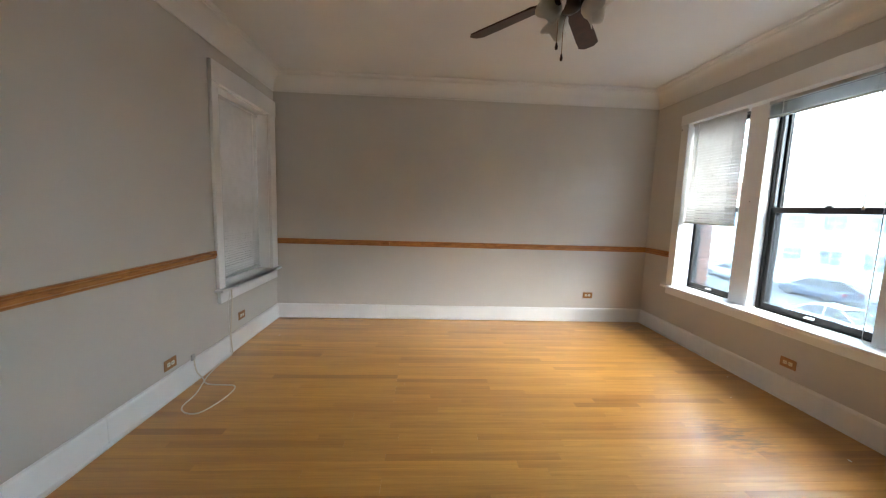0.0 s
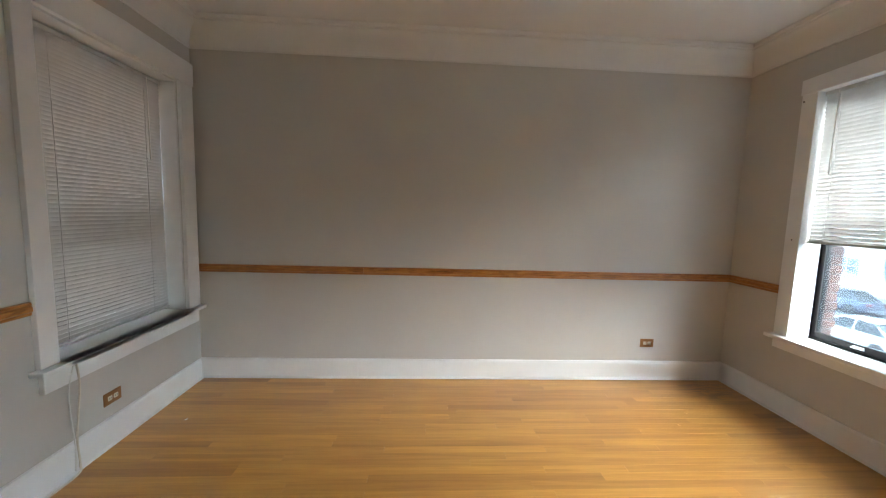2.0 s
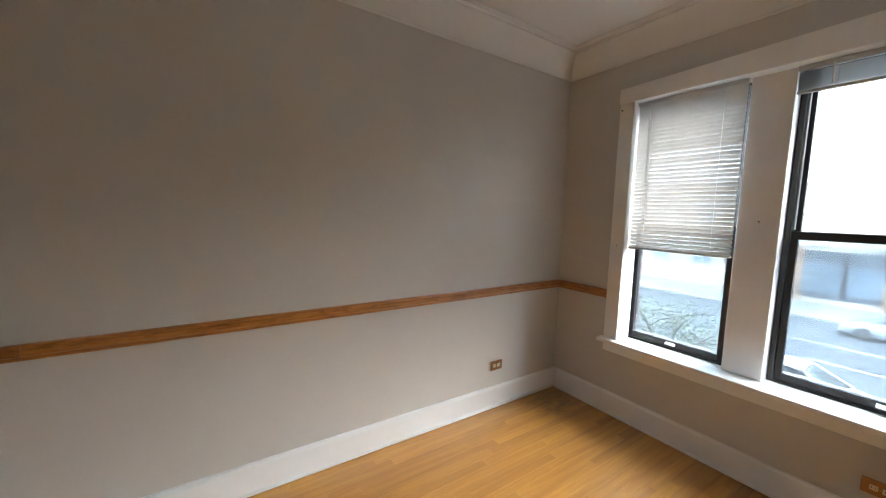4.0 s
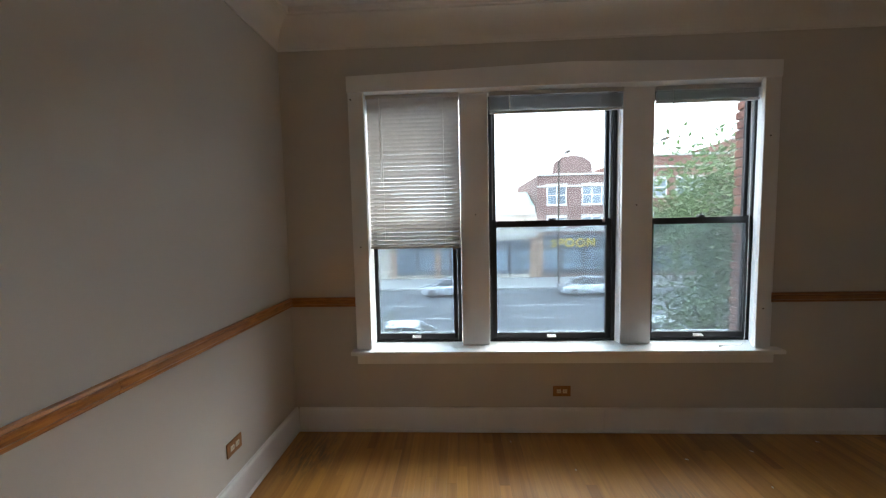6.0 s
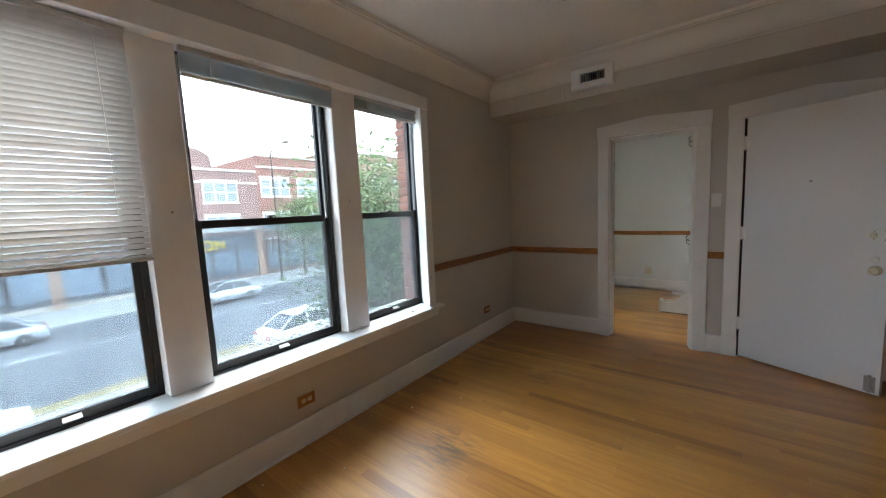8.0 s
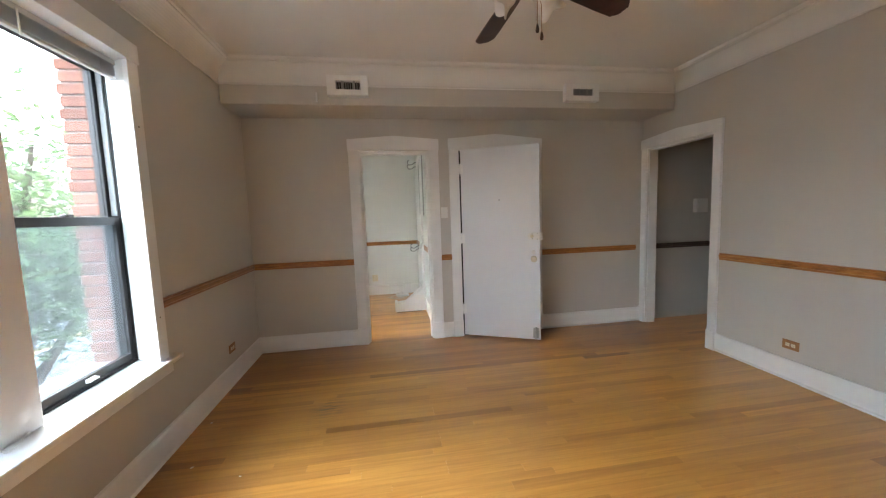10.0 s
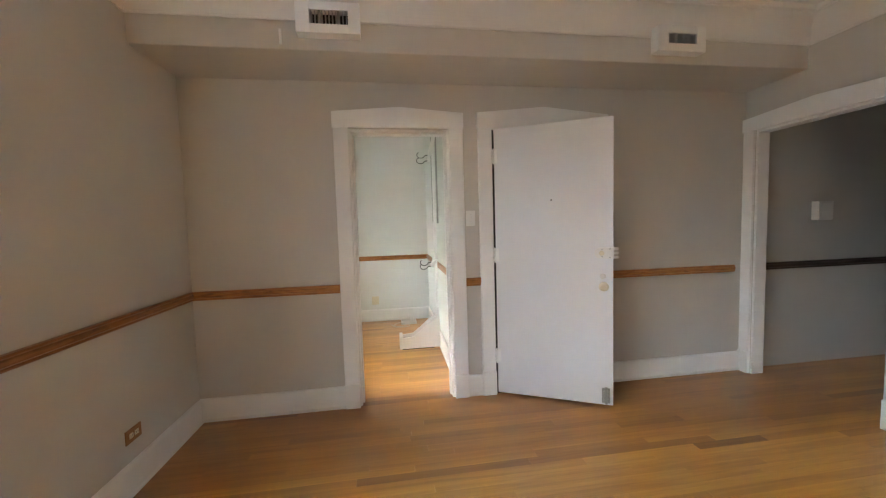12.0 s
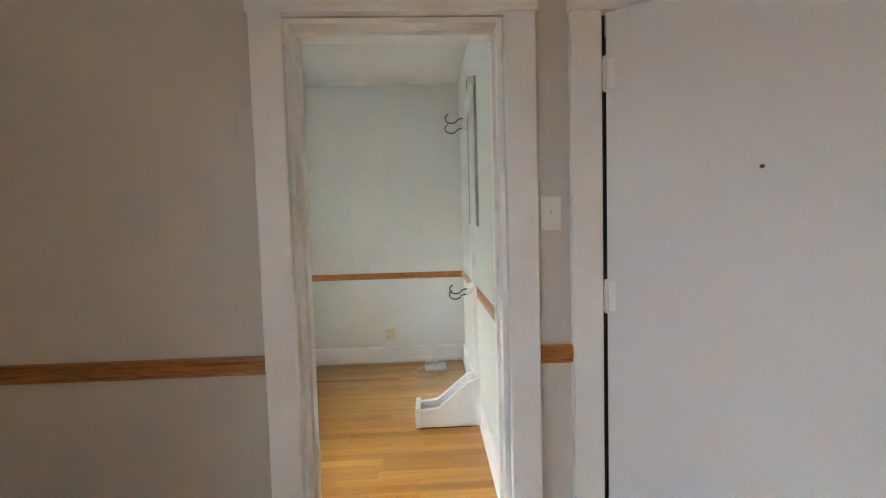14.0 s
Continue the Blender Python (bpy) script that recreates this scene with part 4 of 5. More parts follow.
bm = bmesh.new()
xw = W + 0.036
add_tube(bm, smooth_path([(W + 0.04, 2.44, 0.575), (W + 0.034, 2.455, 0.45), (W + 0.03, 2.44, 0.30), (W + 0.026, 2.43, 0.17), (xw, 2.425, 0.05), (xw + 0.005, 2.40, 0.006), (xw + 0.01, 2.2, 0.006), (W + 0.07, 2.0, 0.006), (-2.215, 1.75, 0.006), (-2.20, 1.58, 0.006), (-2.13, 1.51, 0.006),
                          (-2.05, 1.52, 0.006), (-2.0, 1.66, 0.006), (-1.99, 1.80, 0.006), (-2.02, 1.86, 0.006), (-2.10, 1.87, 0.006), (-2.22, 1.885, 0.006), (-2.29, 1.95, 0.02), (xw, 1.93, 0.08), (W + 0.03, 1.915, 0.19)]), 0.0048, 7)
cable = done(bm, "coaxial_cable", M_CABLE, smooth=True)
tagged(cable, label="loose cream coaxial cable looped on the floor", category="cable")
bm = bmesh.new()
add_tube(bm, smooth_path([(W + 0.036, 2.43, 0.575), (W + 0.032, 2.40, 0.45), (W + 0.024, 2.41, 0.30), (W + 0.028, 2.415, 0.18), (xw, 2.40, 0.04), (xw, 2.35, 0.008), (xw, 1.5, 0.008), (xw, 0.6, 0.008)]), 0.003, 6)
tagged(done(bm, "telephone_cable", M_WHITE, smooth=True), label="thin white cable along the baseboard", category="cable")
bm = bmesh.new()
add_box(bm, W + 0.021, W + 0.034, 1.895, 1.93, 0.172, 0.215)
tagged(done(bm, "cable_clip", M_STEEL, bevel=0.003), label="small grey cable clip above the baseboard", category="clip")
bm = bmesh.new()
add_tube(bm, [(E - 0.03, 3.03, 2.20), (E - 0.036, 3.03, 2.20)], 0.005, 8)
tagged(done(bm, "wall_hook", M_BRONZE), label="small dark screw in the window casing", category="hook")

for sy, sz in ((3.0, 1.262), (2.245, 1.46), (1.2, 1.50), (0.45, 0.83), (0.45, 1.9)):
    sx = E - 0.028 if sy > 2.9 or sy < 0.6 else 2.06
    bm = bmesh.new()
    add_lathe(bm, [(0.0045, 0.0), (0.0045, 0.002), (0.0, 0.003)], None, 8, Matrix.Translation((sx, sy, sz)) @ Matrix.Rotation(radians(-90), 4, 'Y'))
    tagged(done(bm, "casing_screw", M_BRONZE), label="small dark screw in the white window trim", category="screw", group="screws in the window trim")


def lift_cord(pts):
    """A blind's pull cord with its tassel at the end."""
    root = empty("blind_cord", *pts[0], "white blind pull cord with a small tassel", "cord", "blind cords")
    bm = bmesh.new()
    add_tube(bm, smooth_path(pts, 5), 0.002, 6)
    under(root, done(bm, "cord", M_WHITE, smooth=True))
    a, b = Vector(pts[-2]), Vector(pts[-1])
    d = (b - a).normalized()
    bm = bmesh.new()
    add_tube(bm, [b, b + d * 0.012, b + d * 0.035], [0.003, 0.006, 0.0075], 10)
    under(root, done(bm, "tassel", M_WHITE, smooth=True))


lift_cord([(2.03, 1.325, 2.12), (2.032, 1.322, 1.7), (2.034, 1.318, 1.2), (2.03, 1.316, 0.75), (2.02, 1.305, 0.595), (2.03, 1.24, 0.583), (2.045, 1.2, 0.583)])
lift_cord([(2.03, 1.42, 2.12), (2.03, 1.42, 1.75), (2.03, 1.42, 1.43)])
lift_cord([(2.06, 0.50, 2.13), (2.06, 0.49, 1.5), (2.05, 0.495, 0.8), (2.03, 0.52, 0.592), (2.01, 0.6, 0.584), (2.0, 0.66, 0.584)])

bm = bmesh.new()
rng = random.Random(8)
for cx, cy in ((1.72, 1.05), (1.80, 0.62), (1.88, 2.05), (1.62, 1.72), (1.90, 0.15), (1.5, 0.75), (-2.1, 2.9)):
    q = Matrix.Translation((cx, cy, 0.001)) @ Matrix.Rotation(rng.uniform(0, 6.3), 4, 'Z')
    r = rng.uniform(0.006, 0.014)
    add_prism(bm, [(r, 0.0), (r * 0.2, r * 0.5), (-r * 0.9, r * 0.3), (-r * 0.6, -r * 0.4), (r * 0.3, -r * 0.45)], lambda a, b, t_: q @ Vector((a, b, t_)), 0.0012)
tagged(done(bm, "paint_chips", M_TRIM), label="white paint chips lying on the oak floor", category="debris", kind="stuff")

# ---- next room: rack, router, ceiling lamp ----
rack = empty("folding_rack", 0.16, -2.38, 0, "white wall rack with slotted posts and black hooks", "rack")
under(rack, boxes("post", M_TRIM, [(0.135, 0.165, -2.40, -2.36, 0.1, 2.36)], bevel=0.003))
under(rack, boxes("slot_track", M_STEEL, [(0.1655, 0.170, -2.372, -2.366, 1.38, 2.34), (0.1655, 0.170, -2.394, -2.388, 1.38, 2.34), (0.118, 0.135, -2.30, -2.285, 1.36, 2.33)]))
bm = bmesh.new()
for y in (-2.47, -2.335):
    add_prism(bm, [(0.135, 0.0), (0.57, 0.0), (0.57, 0.115), (0.42, 0.125), (0.215, 0.30), (0.135, 0.33)], lambda a, b, s: (a, y + s, b + 0.012), 0.028)
add_box(bm, 0.38, 0.57, -2.445, -2.332, 0.03, 0.075)
add_box(bm, 0.54, 0.575, -2.475, -2.30, 0.012, 0.15)
add_box(bm, 0.145, 0.175, -2.445, -2.332, 0.03, 0.36)
under(rack, done(bm, "foot", M_TRIM, bevel=0.004))
under(rack, boxes("foot_tray", M_STEEL, [(0.40, 0.54, -2.44, -2.338, 0.098, 0.108)]))
under(rack, boxes("foot_pad", M_DARK, [(0.2, 0.55, -2.46, -2.32, 0.001, 0.012)]))
for z, pad in ((2.10, 0.1), (0.93, 0.0)):
    bm = bmesh.new()
    add_prism(bm, [(-2.02, 0.10), (-2.02, 0.075), (-2.30, 0.02), (-2.50, -0.06), (-2.50, -0.02), (-2.30, 0.06)], lambda a, b, s: (0.165 + s, a, z + b), 0.03)
    under(rack, done(bm, "arm", M_TRIM, bevel=0.003))
    for y, dz in ((-2.42, 0.0), (-2.485, -0.05)):
        bm = bmesh.new()
        add_tube(bm, smooth_path([(0.195, y, z + dz), (0.225, y, z + dz - 0.005), (0.25, y, z + dz - 0.028), (0.29, y, z + dz - 0.03), (0.312, y, z + dz - 0.012), (0.312, y, z + dz + 0.014), (0.295, y, z + dz + 0.03)], 5), 0.0042, 7)
        under(rack, done(bm, "hook", M_BLACK, smooth=True))
modem = empty("wifi_router", 0.42, -3.42, 0, "white router lying flat on the oak floor", "router")
under(modem, boxes("case", M_WHITE, [(0.32, 0.53, -3.50, -3.32, 0.002, 0.03)], bevel=0.008))
under(modem, boxes("power_brick", M_WHITE, [(0.40, 0.52, -3.485, -3.42, 0.031, 0.06)], bevel=0.006))
bm = bmesh.new()
add_tube(bm, smooth_path([(0.53, -3.42, 0.012), (0.60, -3.38, 0.006), (0.63, -3.29, 0.006), (0.56, -3.24, 0.006), (0.48, -3.26, 0.006), (0.42, -3.29, 0.006), (0.45, -3.21, 0.006), (0.6, -3.22, 0.006), (0.66, -3.34, 0.006)]), 0.004, 6)
under(modem, done(bm, "cord", M_CABLE, smooth=True))
dome = empty("ceiling_lamp", 1.02, -2.35, BTOP, "small white ceiling lamp, switched off", "ceiling lamp")
bm = bmesh.new()
add_lathe(bm, [(0.06, 2.798), (0.06, 2.77), (0.045, 2.75), (0.055, 2.72), (0.06, 2.67), (0.045, 2.625), (0.0, 2.61)], (1.02, -2.35, 0), 24)
under(dome, done(bm, "globe", M_WHITE, smooth=True))

# ---- the street ----
structure(boxes("ground", M_PAVE, [(-300, 600, -600, 600, STREET - 0.6, STREET - 0.16)]), "pale concrete ground reaching the horizon")
structure(boxes("road", M_ASPHALT, [(6.6, 31.0, -300, 300, STREET - 0.159, STREET - 0.02)]), "grey asphalt road with traffic lanes")
structure(boxes("pavement_near", M_PAVE, [(2.65, 6.6, -120, 120, STREET - 0.159, STREET + 0.12)], bevel=0.02), "concrete pavement with a kerb")
structure(boxes("pavement_far", M_PAVE, [(31.0, 37.0, -120, 120, STREET - 0.159, STREET + 0.12)], bevel=0.02), "concrete pavement with a kerb")
structure(boxes("road_line_yellow", M_YELLOW, [(17.2, 17.32, -120, 120, STREET - 0.0195, STREET - 0.012), (17.55, 17.67, -120, 120, STREET - 0.0195, STREET - 0.012)]), "double yellow road line")
structure(boxes("road_line_white", M_LINE, [(x, x + 0.12, y, y + 2.4, STREET - 0.0195, STREET - 0.012) for x in (13.2, 21.6) for y in range(-60, 60, 7)]), "dashed white lane line")
structure(boxes("road_line_edge", M_LINE, [(24.9, 25.02, -120, 120, STREET - 0.0195, STREET - 0.012)]), "white edge line of the parking lane")


def far_window(root, x, y, z, w, h):
    f = boxes("window", M_STONE, [(x - 0.07, x + 0.02, y - w / 2 - 0.12, y + w / 2 + 0.12, z - 0.14, z), (x - 0.07, x + 0.02, y - w / 2 - 0.12, y + w / 2 + 0.12, z + h, z + h + 0.22)])
    under(root, f)
    k = max(1, round(w / 0.9))
    rows = []
    for i in range(k + 1):
        c = y - w / 2 + i * w / k
        rows.append((x - 0.05, x + 0.01, c - 0.05, c + 0.05, z, z + h))
    rows += [(x - 0.05, x + 0.01, y - w / 2, y + w / 2, z + h * 0.5 - 0.04, z + h * 0.5 + 0.04), (x - 0.05, x + 0.01, y - w / 2, y + w / 2, z, z + 0.08), (x - 0.05, x + 0.01, y - w / 2, y + w / 2, z + h - 0.08, z + h)]
    g = boxes("frame", M_TRIM, rows, f)
    p = boxes("pane", M_PANE_FAR, [(x - 0.02, x + 0.015, y - w / 2, y + w / 2, z, z + h)], f)


def front(name, y0, y1, top, mat, rows, label, shop=None, shop_top=-0.3, piers=(), pier_mat=None, cornice=True, x=37.0):
    root = empty(name, x, (y0 + y1) / 2, STREET, label, "building", "buildings across the street")
    under(root, boxes("wall", mat, [(x, x + 12, y0, y1, STREET - 0.1, top)]))
    if cornice:
        under(root, boxes("parapet", M_STONE, [(x - 0.15, x + 0.35, y0 + 0.02, y1 - 0.02, top, top + 0.22), (x - 0.1, x + 0.001, y0 + 0.02, y1 - 0.02, top - 1.15, top - 0.95)], bevel=0.03))
    if shop:
        under(root, boxes("shop_front", shop, [(x - 0.06, x + 0.02, y0 + 0.4, y1 - 0.4, STREET + 0.5, shop_top)]))
        k = max(2, int((y1 - y0) / 2.2))
        under(root, boxes("shop_mullion", M_BLACK, [(x - 0.12, x - 0.05, y0 + 0.4 + i * (y1 - y0 - 0.8) / k - 0.05, y0 + 0.4 + i * (y1 - y0 - 0.8) / k + 0.05, STREET + 0.5, shop_top) for i in range(k + 1)]))
        under(root, boxes("shop_pane", M_PANE_FAR, [(x - 0.085, x - 0.062, y0 + 0.6 + i * (y1 - y0 - 0.8) / k, y0 + 0.2 + (i + 1) * (y1 - y0 - 0.8) / k, STREET + 0.9, shop_top - 1.0) for i in range(k)]))
        under(root, boxes("band", M_STONE, [(x - 0.14, x, y0, y1, shop_top + 0.35, shop_top + 0.6)]))
    if piers:
        under(root, boxes("pier", pier_mat or mat, [(x - 0.22, x, p - 0.3, p + 0.3, STREET, shop_top + 0.3) for p in piers]))
    for y, z, w, h in rows:
        far_window(root, x, y, z, w, h)
    return root


thai = front("corner_building", -15.0, -5.6, 5.9, M_FB_DARK, [(-7.6, 3.0, 1.9, 1.9), (-11.6, 3.0, 2.9, 1.9), (-7.6, 0.75, 1.9, 1.0), (-11.6, 0.75, 2.9, 1.0)], "brown brick building over a dark restaurant front", M_SHOP, -0.05, (-5.9, -14.7), M_ORANGE)
bm = bmesh.new()
add_prism(bm, [(-11.2, 5.9), (-11.0, 7.2), (-10.2, 7.75), (-9.2, 7.9), (-8.2, 7.75), (-7.4, 7.2), (-7.2, 5.9)], lambda a, b, s: (37.0 + s, a, b), 0.5)
under(thai, done(bm, "gable", M_FB_DARK))
under(thai, boxes("fascia", M_SHOP, [(36.86, 36.94, -14.4, -6.3, -1.6, -0.15)], bevel=0.01))
tx = bpy.data.curves.new("sign_letters", 'FONT')
tx.body = "SPOON"
tx.size = 1.22
tx.extrude = 0.04
tx.offset = 0.02
tx.space_character = 1.12
tx.align_x, tx.align_y = 'CENTER', 'CENTER'
tx.materials.append(M_SIGN)
letters = new("sign_letters", tx)
letters.matrix_basis = pose(36.80, -9.25, -0.93, 90, 0, -90)
under(thai, letters)

low = front("garage_building", -5.6, 9.5, 2.0, M_FB_CREAM, [], "cream low building with a pale green roof", M_SHOP, -0.55, (-5.2, -0.3, 4.6, 9.2), M_ORANGE)
bm = bmesh.new()
add_prism(bm, [(37.4, 3.0), (41.0, 4.6), (41.0, 3.0)], lambda a, b, s: (a, -5.4 + s, b), 9.2)
under(low, done(bm, "roof", M_GREENROOF))
under(low, boxes("roof_seam", M_GREENROOF, [(37.45, 37.6, -5.4 + i * 0.92, -5.32 + i * 0.92, 3.0, 3.12) for i in range(11)]))
under(low, boxes("attic", M_STONE, [(37.2, 41.0, -5.5, 3.9, 2.0, 2.99)]))
front("brick_building", -24.5, -15.0, 7.6, M_FB_RED, [(-16.9, 3.6, 3.0, 1.8), (-20.9, 3.6, 3.0, 1.8), (-16.9, 0.2, 3.0, 1.6), (-20.9, 0.2, 3.0, 1.6)], "red brick two-storey building with limestone trim", M_SHOP, -1.2)
front("brick_flats", -38.0, -24.5, 9.0, M_FB_RED, [(y, z, 1.4, 1.8) for y in (-27, -31, -35) for z in (-3.2, 0.4, 4.2)], "red brick flats with three storeys of windows")
front("far_flats", -64.0, -38.0, 7.0, M_FB_DARK, [(y, z, 1.5, 1.7) for y in range(-60, -38, 5) for z in (0.4, 4.0)], "brown brick flats down the street", M_SHOP, -1.2)
front("cream_flats", 9.5, 24.0, 4.6, M_FB_CREAM, [(y, z, 1.6, 1.6) for y in (12, 15.5, 19, 22) for z in (-2.6, 1.2)], "cream brick flats with square windows")
front("cream_shops", 24.0, 48.0, 3.4, M_FB_CREAM, [(y, z, 2.0, 1.5) for y in (27, 30.5, 34, 38, 42, 46) for z in (-3.0, 0.2)], "long cream brick building with square windows")
front("end_flats", 48.0, 90.0, 6.0, M_FB_RED, [(y, z, 1.8, 1.6) for y in range(52, 88, 5) for z in (-2.8, 0.6, 3.6)], "red brick flats at the end of the street")

# lamp post and utility poles across the road
for px, py, top in ((31.8, -6.4, 6.4), (32.0, 3.2, 6.6), (31.8, -14.0, 7.2)):
    pole = empty("street_lamp", px, py, STREET + 0.12, "dark steel street lamp on the far pavement", "street lamp", "street lamps")
    bm = bmesh.new()
    add_tube(bm, [(px, py, STREET + 0.12), (px, py, STREET + 0.5), (px, py, top)], [0.16, 0.1, 0.07], 10)
    under(pole, done(bm, "pole", M_BRONZE))
    bm = bmesh.new()
    add_tube(bm, [(px, py, top - 0.1), (px - 1.0, py, top + 0.35), (px - 2.2, py, top + 0.45)], 0.045, 8)
    add_box(bm, px - 2.9, px - 2.1, py - 0.14, py + 0.14, top + 0.38, top + 0.52)
    under(pole, done(bm, "arm", M_BRONZE))


# ---- cars ----
def car(x, y, turn_deg, paint, label, name="sedan_car"):
    root = empty(name, 0, 0, 0, label, "car", "cars in the street")
    L, Wd = 4.5, 1.78
    low_prof = [(-2.25, 0.30), (-2.22, 0.62), (-2.12, 0.86), (-1.55, 0.93), (-0.9, 0.96), (0.75, 0.95), (1.35, 0.88), (2.02, 0.74), (2.22, 0.58), (2.25, 0.30), (1.85, 0.22), (-1.9, 0.22)]
    bm = bmesh.new()
    rings = []
    for wy, inset in ((-Wd / 2, 0.06), (-Wd / 2 + 0.10, 0.0), (Wd / 2 - 0.10, 0.0), (Wd / 2, 0.06)):
        rings.append([bm.verts.new((px * (1 - inset * 0.35), wy, 0.22 + (pz - 0.22) * (1 - inset * 1.2))) for px, pz in low_prof])
    k = len(low_prof)
    for a, b in zip(rings, rings[1:]):
        for i in range(k):
            bm.faces.new((a[i], a[(i + 1) % k], b[(i + 1) % k], b[i]))
    bm.faces.new(rings[0][::-1])
    bm.faces.new(rings[-1])
    body = done(bm, "body", paint, root, bevel=0.03, smooth=True)
    cab = [(-1.72, 0.90), (-1.05, 1.36), (-0.55, 1.45), (0.10, 1.44), (0.42, 1.36), (1.22, 0.90)]

    def cabin(nm, mat, grow, zlift, rows):
        bm2 = bmesh.new()
        rr = []
        for wy, f in rows:
            rr.append([bm2.verts.new((px * grow, wy * (1 - 0.26 * max(0, (pz - 0.9) / 0.55)), pz + zlift)) for px, pz in cab])
        n2 = len(cab)
        for a, b in zip(rr, rr[1:]):
            for i in range(n2):
                bm2.faces.new((a[i], a[(i + 1) % n2], b[(i + 1) % n2], b[i]))
        bm2.faces.new(rr[0][::-1])
        bm2.faces.new(rr[-1])
        return done(bm2, nm, mat, root, bevel=0.012)
    cabin("cabin_glass", M_CAR_GLASS, 1.0, 0.0, ((-0.80, 0), (0.80, 0)))
    boxes("roof", paint, [(-1.02, 0.36, -0.585, 0.585, 1.405, 1.468)], root, bevel=0.028)
    for s in (-1, 1):
        for a, b in (((-1.74, 0.90), (-1.03, 1.40)), ((1.25, 0.90), (0.38, 1.40)), ((-0.35, 0.92), (-0.30, 1.43))):
            ya, yb = s * 0.80, s * 0.60
            bm = bmesh.new()
            add_tube(bm, [(a[0], ya, a[1]), (b[0], yb, b[1])], 0.045, 6)
            done(bm, "pillar", paint, root)
    for wx in (-1.36, 1.38):
        for s in (-1, 1):
            tyre_m = Matrix.Translation((wx, s * 0.80, 0.32)) @ Matrix.Rotation(radians(90), 4, 'X')
            bm = bmesh.new()
            add_lathe(bm, [(0.2, -0.1), (0.31, -0.1), (0.325, -0.07), (0.325, 0.07), (0.31, 0.1), (0.2, 0.1)], None, 24, tyre_m)
            wheel = done(bm, "wheel", M_TYRE, root)
            bm = bmesh.new()
            add_lathe(bm, [(0.0, -0.103), (0.06, -0.105), (0.2, -0.085), (0.2, 0.085), (0.06, 0.105), (0.0, 0.103)], None, 20, tyre_m)
            done(bm, "rim", M_STEEL, wheel)
    boxes("head_lamp", M_WHITE, [(2.05, 2.2, -0.82, -0.48, 0.58, 0.70), (2.05, 2.2, 0.48, 0.82, 0.58, 0.70)], root, bevel=0.02)
    boxes("tail_lamp", surface("red lamp lens", (0.35, 0.02, 0.02), 0.2), [(-2.235, -2.1, -0.80, -0.48, 0.66, 0.80), (-2.235, -2.1, 0.48, 0.80, 0.66, 0.80)], root, bevel=0.02)
    boxes("bumper", M_TRACK, [(-2.262, -2.2, -0.7, 0.7, 0.30, 0.42), (2.2, 2.262, -0.7, 0.7, 0.26, 0.40)], root, bevel=0.015)
    root.matrix_basis = pose(x, y, STREET - 0.018, 0, 0, turn_deg)
    return root


car(15.4, 4.6, -90, M_CAR_WHITE, "white sedan on the near lane of the road")
car(15.9, -6.6, -92, M_CAR_WHITE, "white sedan by the yellow road line")
car(28.6, -7.9, 90, M_CAR_SILVER, "silver sedan parked along the far kerb")
car(28.7, 3.2, 90, M_CAR_SILVER, "silver sedan parked along the far kerb")
car(28.6, 24.0, 90, M_CAR_BLUE, "dark blue sedan parked along the far kerb")
car(28.5, 31.5, 90, M_CAR_SILVER, "silver sedan parked along the far kerb")
car(20.5, 16.5, 90, M_CAR_WHITE, "white sedan driving along the road")
car(28.7, -19.0, 90, M_CAR_BLUE, "dark blue sedan parked along the far kerb")


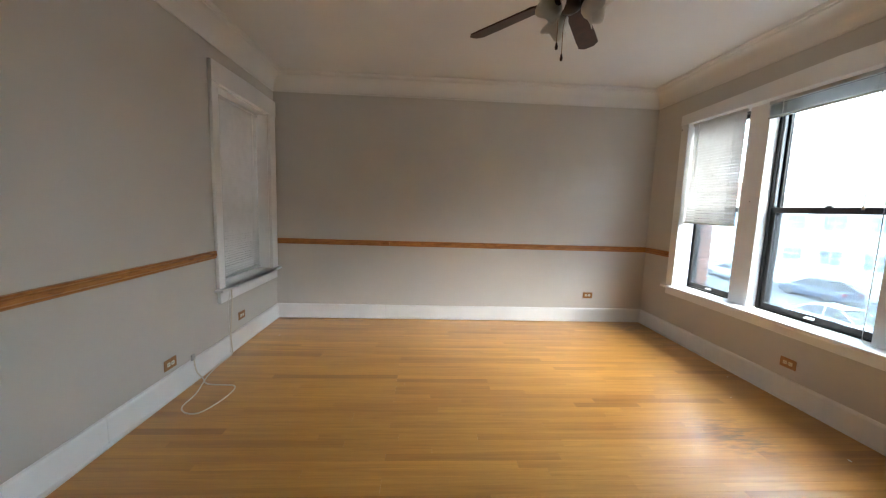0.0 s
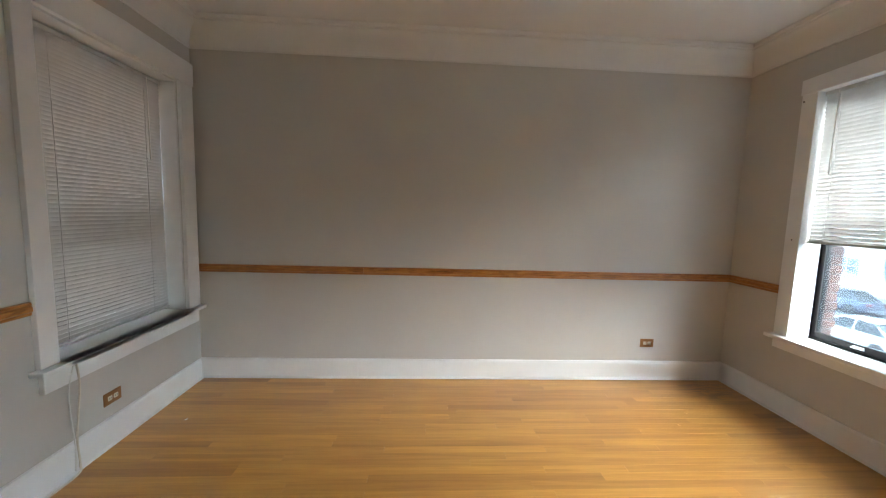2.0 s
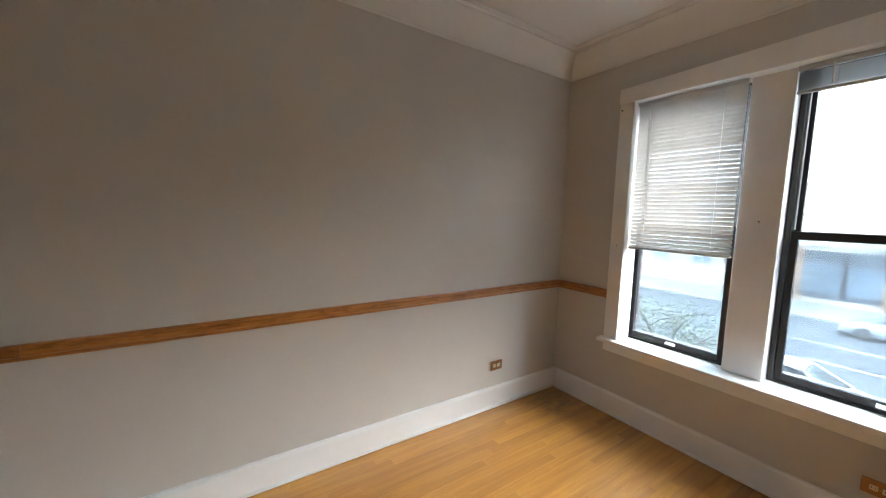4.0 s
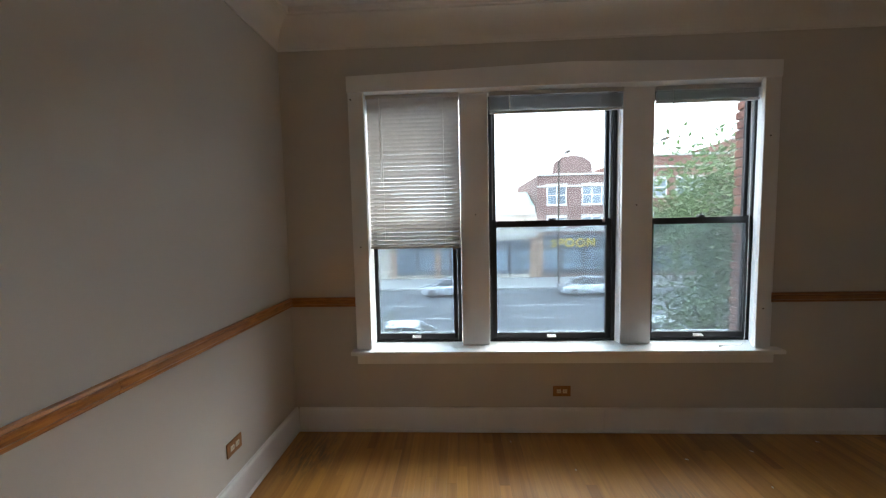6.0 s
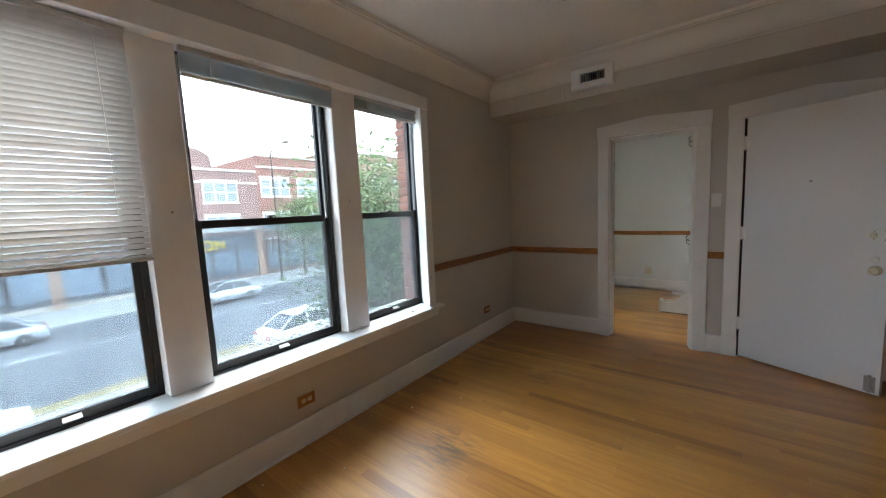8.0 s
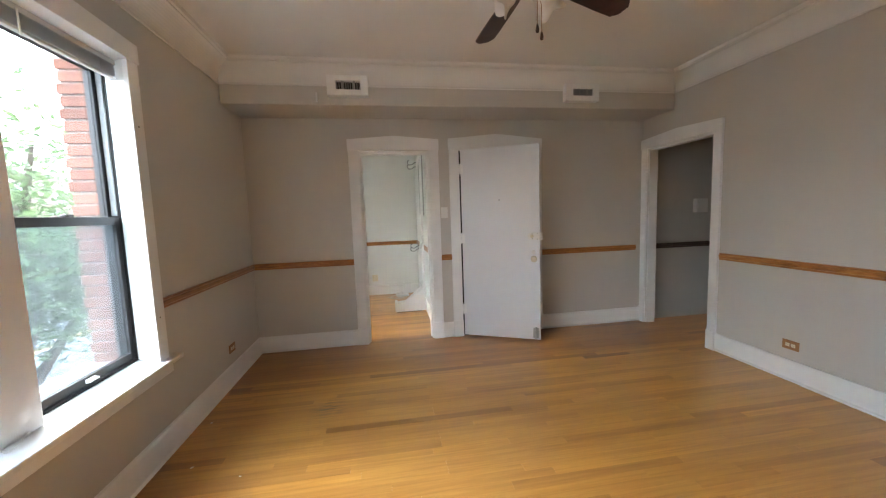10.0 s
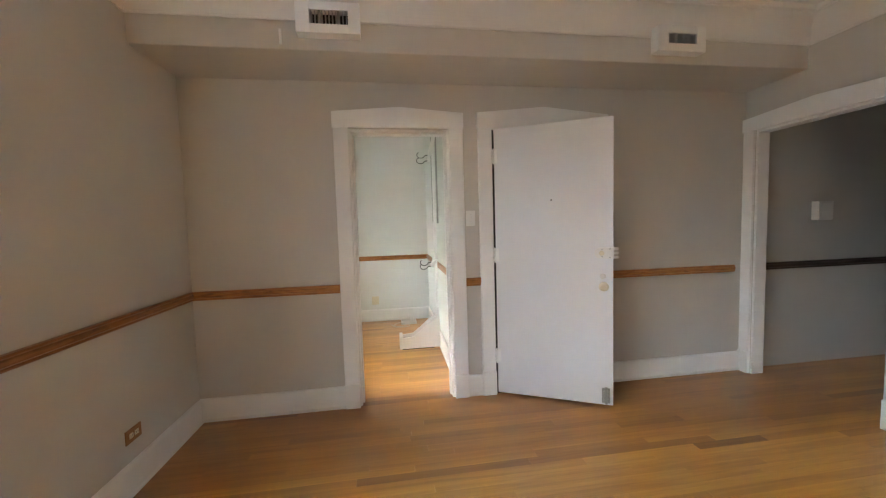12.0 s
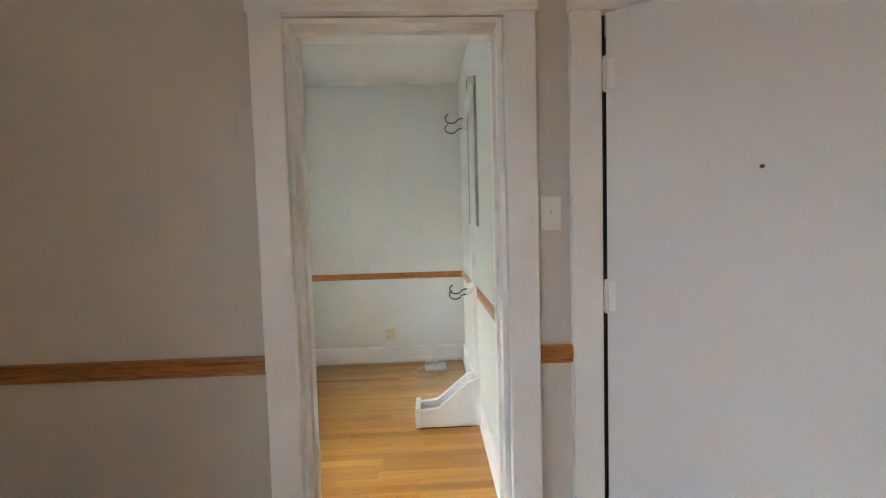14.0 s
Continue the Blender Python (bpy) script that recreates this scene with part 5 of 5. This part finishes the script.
# ---- trees ----
def tree(x, y, base, top, spread, crown_low, leaves, leaf, leaf_mat, seed, label):
    rng = random.Random(seed)
    root = empty("street_tree", x, y, base, label, "tree", "street trees")
    bm = bmesh.new()
    h = top - base
    fork = base + h * 0.42
    add_tube(bm, [(x, y, base - 0.05), (x + 0.03, y, base + 0.3), (x + 0.06, y - 0.04, (base + fork) / 2), (x, y, fork)], [h * 0.032, h * 0.024, h * 0.021, h * 0.017], 10)
    tips = []
    for i in range(11):
        a = i * 2.4 + rng.uniform(-0.3, 0.3)
        r = spread * rng.uniform(0.5, 0.95)
        z1 = crown_low + (top - crown_low) * rng.uniform(0.25, 0.95)
        z0 = fork + (i / 11 - 0.5) * h * 0.14
        k = 1 - 0.5 * (z1 - crown_low) / (top - crown_low)
        end = Vector((x + r * k * math.cos(a), y + r * k * math.sin(a), z1))
        mid = Vector((x, y, z0)).lerp(end, 0.5) + Vector((0, 0, 0.15 * h * rng.uniform(0.1, 0.6)))
        add_tube(bm, smooth_path([(x, y, z0), mid, end], 4), [h * 0.012 * (1 - 0.09 * j) for j in range(9)], 6)
        tips += [(mid, 0.5), (end, 1.0)]
        for _ in range(4):
            q = mid.lerp(end, rng.uniform(0.1, 0.9))
            e2 = q + Vector((rng.uniform(-1, 1), rng.uniform(-1, 1), rng.uniform(-0.4, 0.8))) * spread * 0.42
            add_tube(bm, [q, q.lerp(e2, 0.5) + Vector((0, 0, 0.06)), e2], [h * 0.005, h * 0.0035, h * 0.0015], 5)
            tips.append((e2, 1.0))
    under(root, done(bm, "trunk", M_BARK))
    bm = bmesh.new()
    for _ in range(leaves):
        c, wgt = tips[rng.randrange(len(tips))]
        g = Vector((rng.gauss(0, 1), rng.gauss(0, 1), rng.gauss(0, 0.7))) * spread * 0.17
        p = c + g
        if p.z < crown_low - 0.3:
            continue
        s = leaf * rng.uniform(0.6, 1.3)
        m = Matrix.Translation(p) @ Euler((rng.uniform(-1, 1), rng.uniform(-1, 1), rng.uniform(0, 6.3))).to_matrix().to_4x4()
        vs = [bm.verts.new(m @ Vector(q)) for q in ((0, -s, 0), (s * 0.45, -s * 0.1, s * 0.12), (0, s, 0), (-s * 0.45, -s * 0.1, s * 0.12))]
        bm.faces.new((vs[0], vs[1], vs[2]))
        bm.faces.new((vs[0], vs[2], vs[3]))
    fol = done(bm, "foliage", leaf_mat)
    tagged(fol, kind="stuff")
    under(root, fol)
    return root


tree(6.2, -3.4, STREET + 0.12, 3.2, 2.9, -4.0, 22000, 0.062, M_LEAF, 3, "leafy green street tree in front of the house")
tree(10.2, 6.2, STREET - 0.02, -0.6, 2.0, -3.6, 1500, 0.06, M_LEAF2, 5, "small sparse tree with bare twigs by the road")
tree(33.5, -17.5, STREET + 0.12, 3.8, 2.8, -1.8, 3500, 0.16, M_LEAF, 7, "leafy green tree on the far pavement")
tree(33.5, -24.0, STREET + 0.12, 4.4, 3.0, -1.6, 3500, 0.16, M_LEAF, 9, "leafy green tree on the far pavement")
tree(33.5, 12.5, STREET + 0.12, 1.5, 2.4, -2.0, 1800, 0.13, M_LEAF2, 11, "thin green tree on the far pavement")

# ---- bricks of the window reveals, then floor strips ----
bm = bmesh.new()
add_box(bm, -0.097, 0.097, -0.012, 0.012, -0.0275, 0.0275)
bmesh.ops.bevel(bm, geom=list(bm.edges), offset=0.003, segments=1, affect='EDGES')
BRICK_MESH = bpy.data.meshes.new("brick")
bm.to_mesh(BRICK_MESH)
bm.free()
BRICK_MESH.materials.append(M_BRICK)
front_wall = bpy.data.objects["wall_outside"]
rng = random.Random(4)
for face_y, out in ((0.305, 1), (3.06, -1)):
    for i in range(26):
        b = new("brick", BRICK_MESH)
        b.parent = front_wall
        b.location = (E + 0.338 + (0.006 if i % 2 else -0.006), face_y + out * (0.002 + rng.uniform(-0.002, 0.002)), 0.575 + i * 0.068)

PITCH, THICK = 0.0572, 0.019
LENGTHS = (0.46, 0.70, 0.95, 1.25, 1.65)


def strip_profile():
    h = PITCH / 2 - 0.00012
    return [(-h, -THICK), (h, -THICK), (h, -0.0004), (h - 0.0004, 0.0), (-h + 0.0004, 0.0), (-h, -0.0004)]


STRIPS = []
for n_ in LENGTHS:
    bm = bmesh.new()
    add_prism(bm, strip_profile(), lambda a, b, s: (s, a, b), n_ - 0.0006)
    bmesh.ops.recalc_face_normals(bm, faces=list(bm.faces))
    me = bpy.data.meshes.new("floor_strip")
    bm.to_mesh(me)
    bm.free()
    me.materials.append(M_FLOOR)
    STRIPS.append(me)

floor = structure(boxes("floor", M_DARK, [(HX - 0.1, 2.25, BY - 0.1, N + 0.2, -0.12, -THICK - 0.001)]), "worn honey-coloured oak strip floor")
rest = bmesh.new()
rng = random.Random(21)


def lay(x0, x1, y0, y1, single):
    """Rows of strips from y0 to y1; those of the room run on under the walls, the others are cut to length."""
    for r in range(math.ceil((y1 - y0) / PITCH - 0.01)):
        y = y1 - (r + 0.5) * PITCH if single is None else y0 + (r + 0.5) * PITCH
        x = x0
        first = rng.choice((0, 1, 2, 3, 4))
        while x < x1 - 0.02:
            k = rng.choice((0, 1, 2, 2, 3, 3, 4)) if x > x0 else first
            left = x1 - x
            if single is not None:
                if LENGTHS[k] > left:
                    k = min((i for i in range(5) if LENGTHS[i] >= left), default=4)
                size = LENGTHS[k]
            else:
                size = min(LENGTHS[k], left)
            if single is not None and single(y):
                ob = new("floor_strip", STRIPS[k])
                ob.parent = floor
                ob.location = (x, y, rng.uniform(-0.0003, 0.0003))
            else:
                add_prism(rest, strip_profile(), lambda a, b, s: (x + s, y + a, b), size - 0.0006)
            x += size


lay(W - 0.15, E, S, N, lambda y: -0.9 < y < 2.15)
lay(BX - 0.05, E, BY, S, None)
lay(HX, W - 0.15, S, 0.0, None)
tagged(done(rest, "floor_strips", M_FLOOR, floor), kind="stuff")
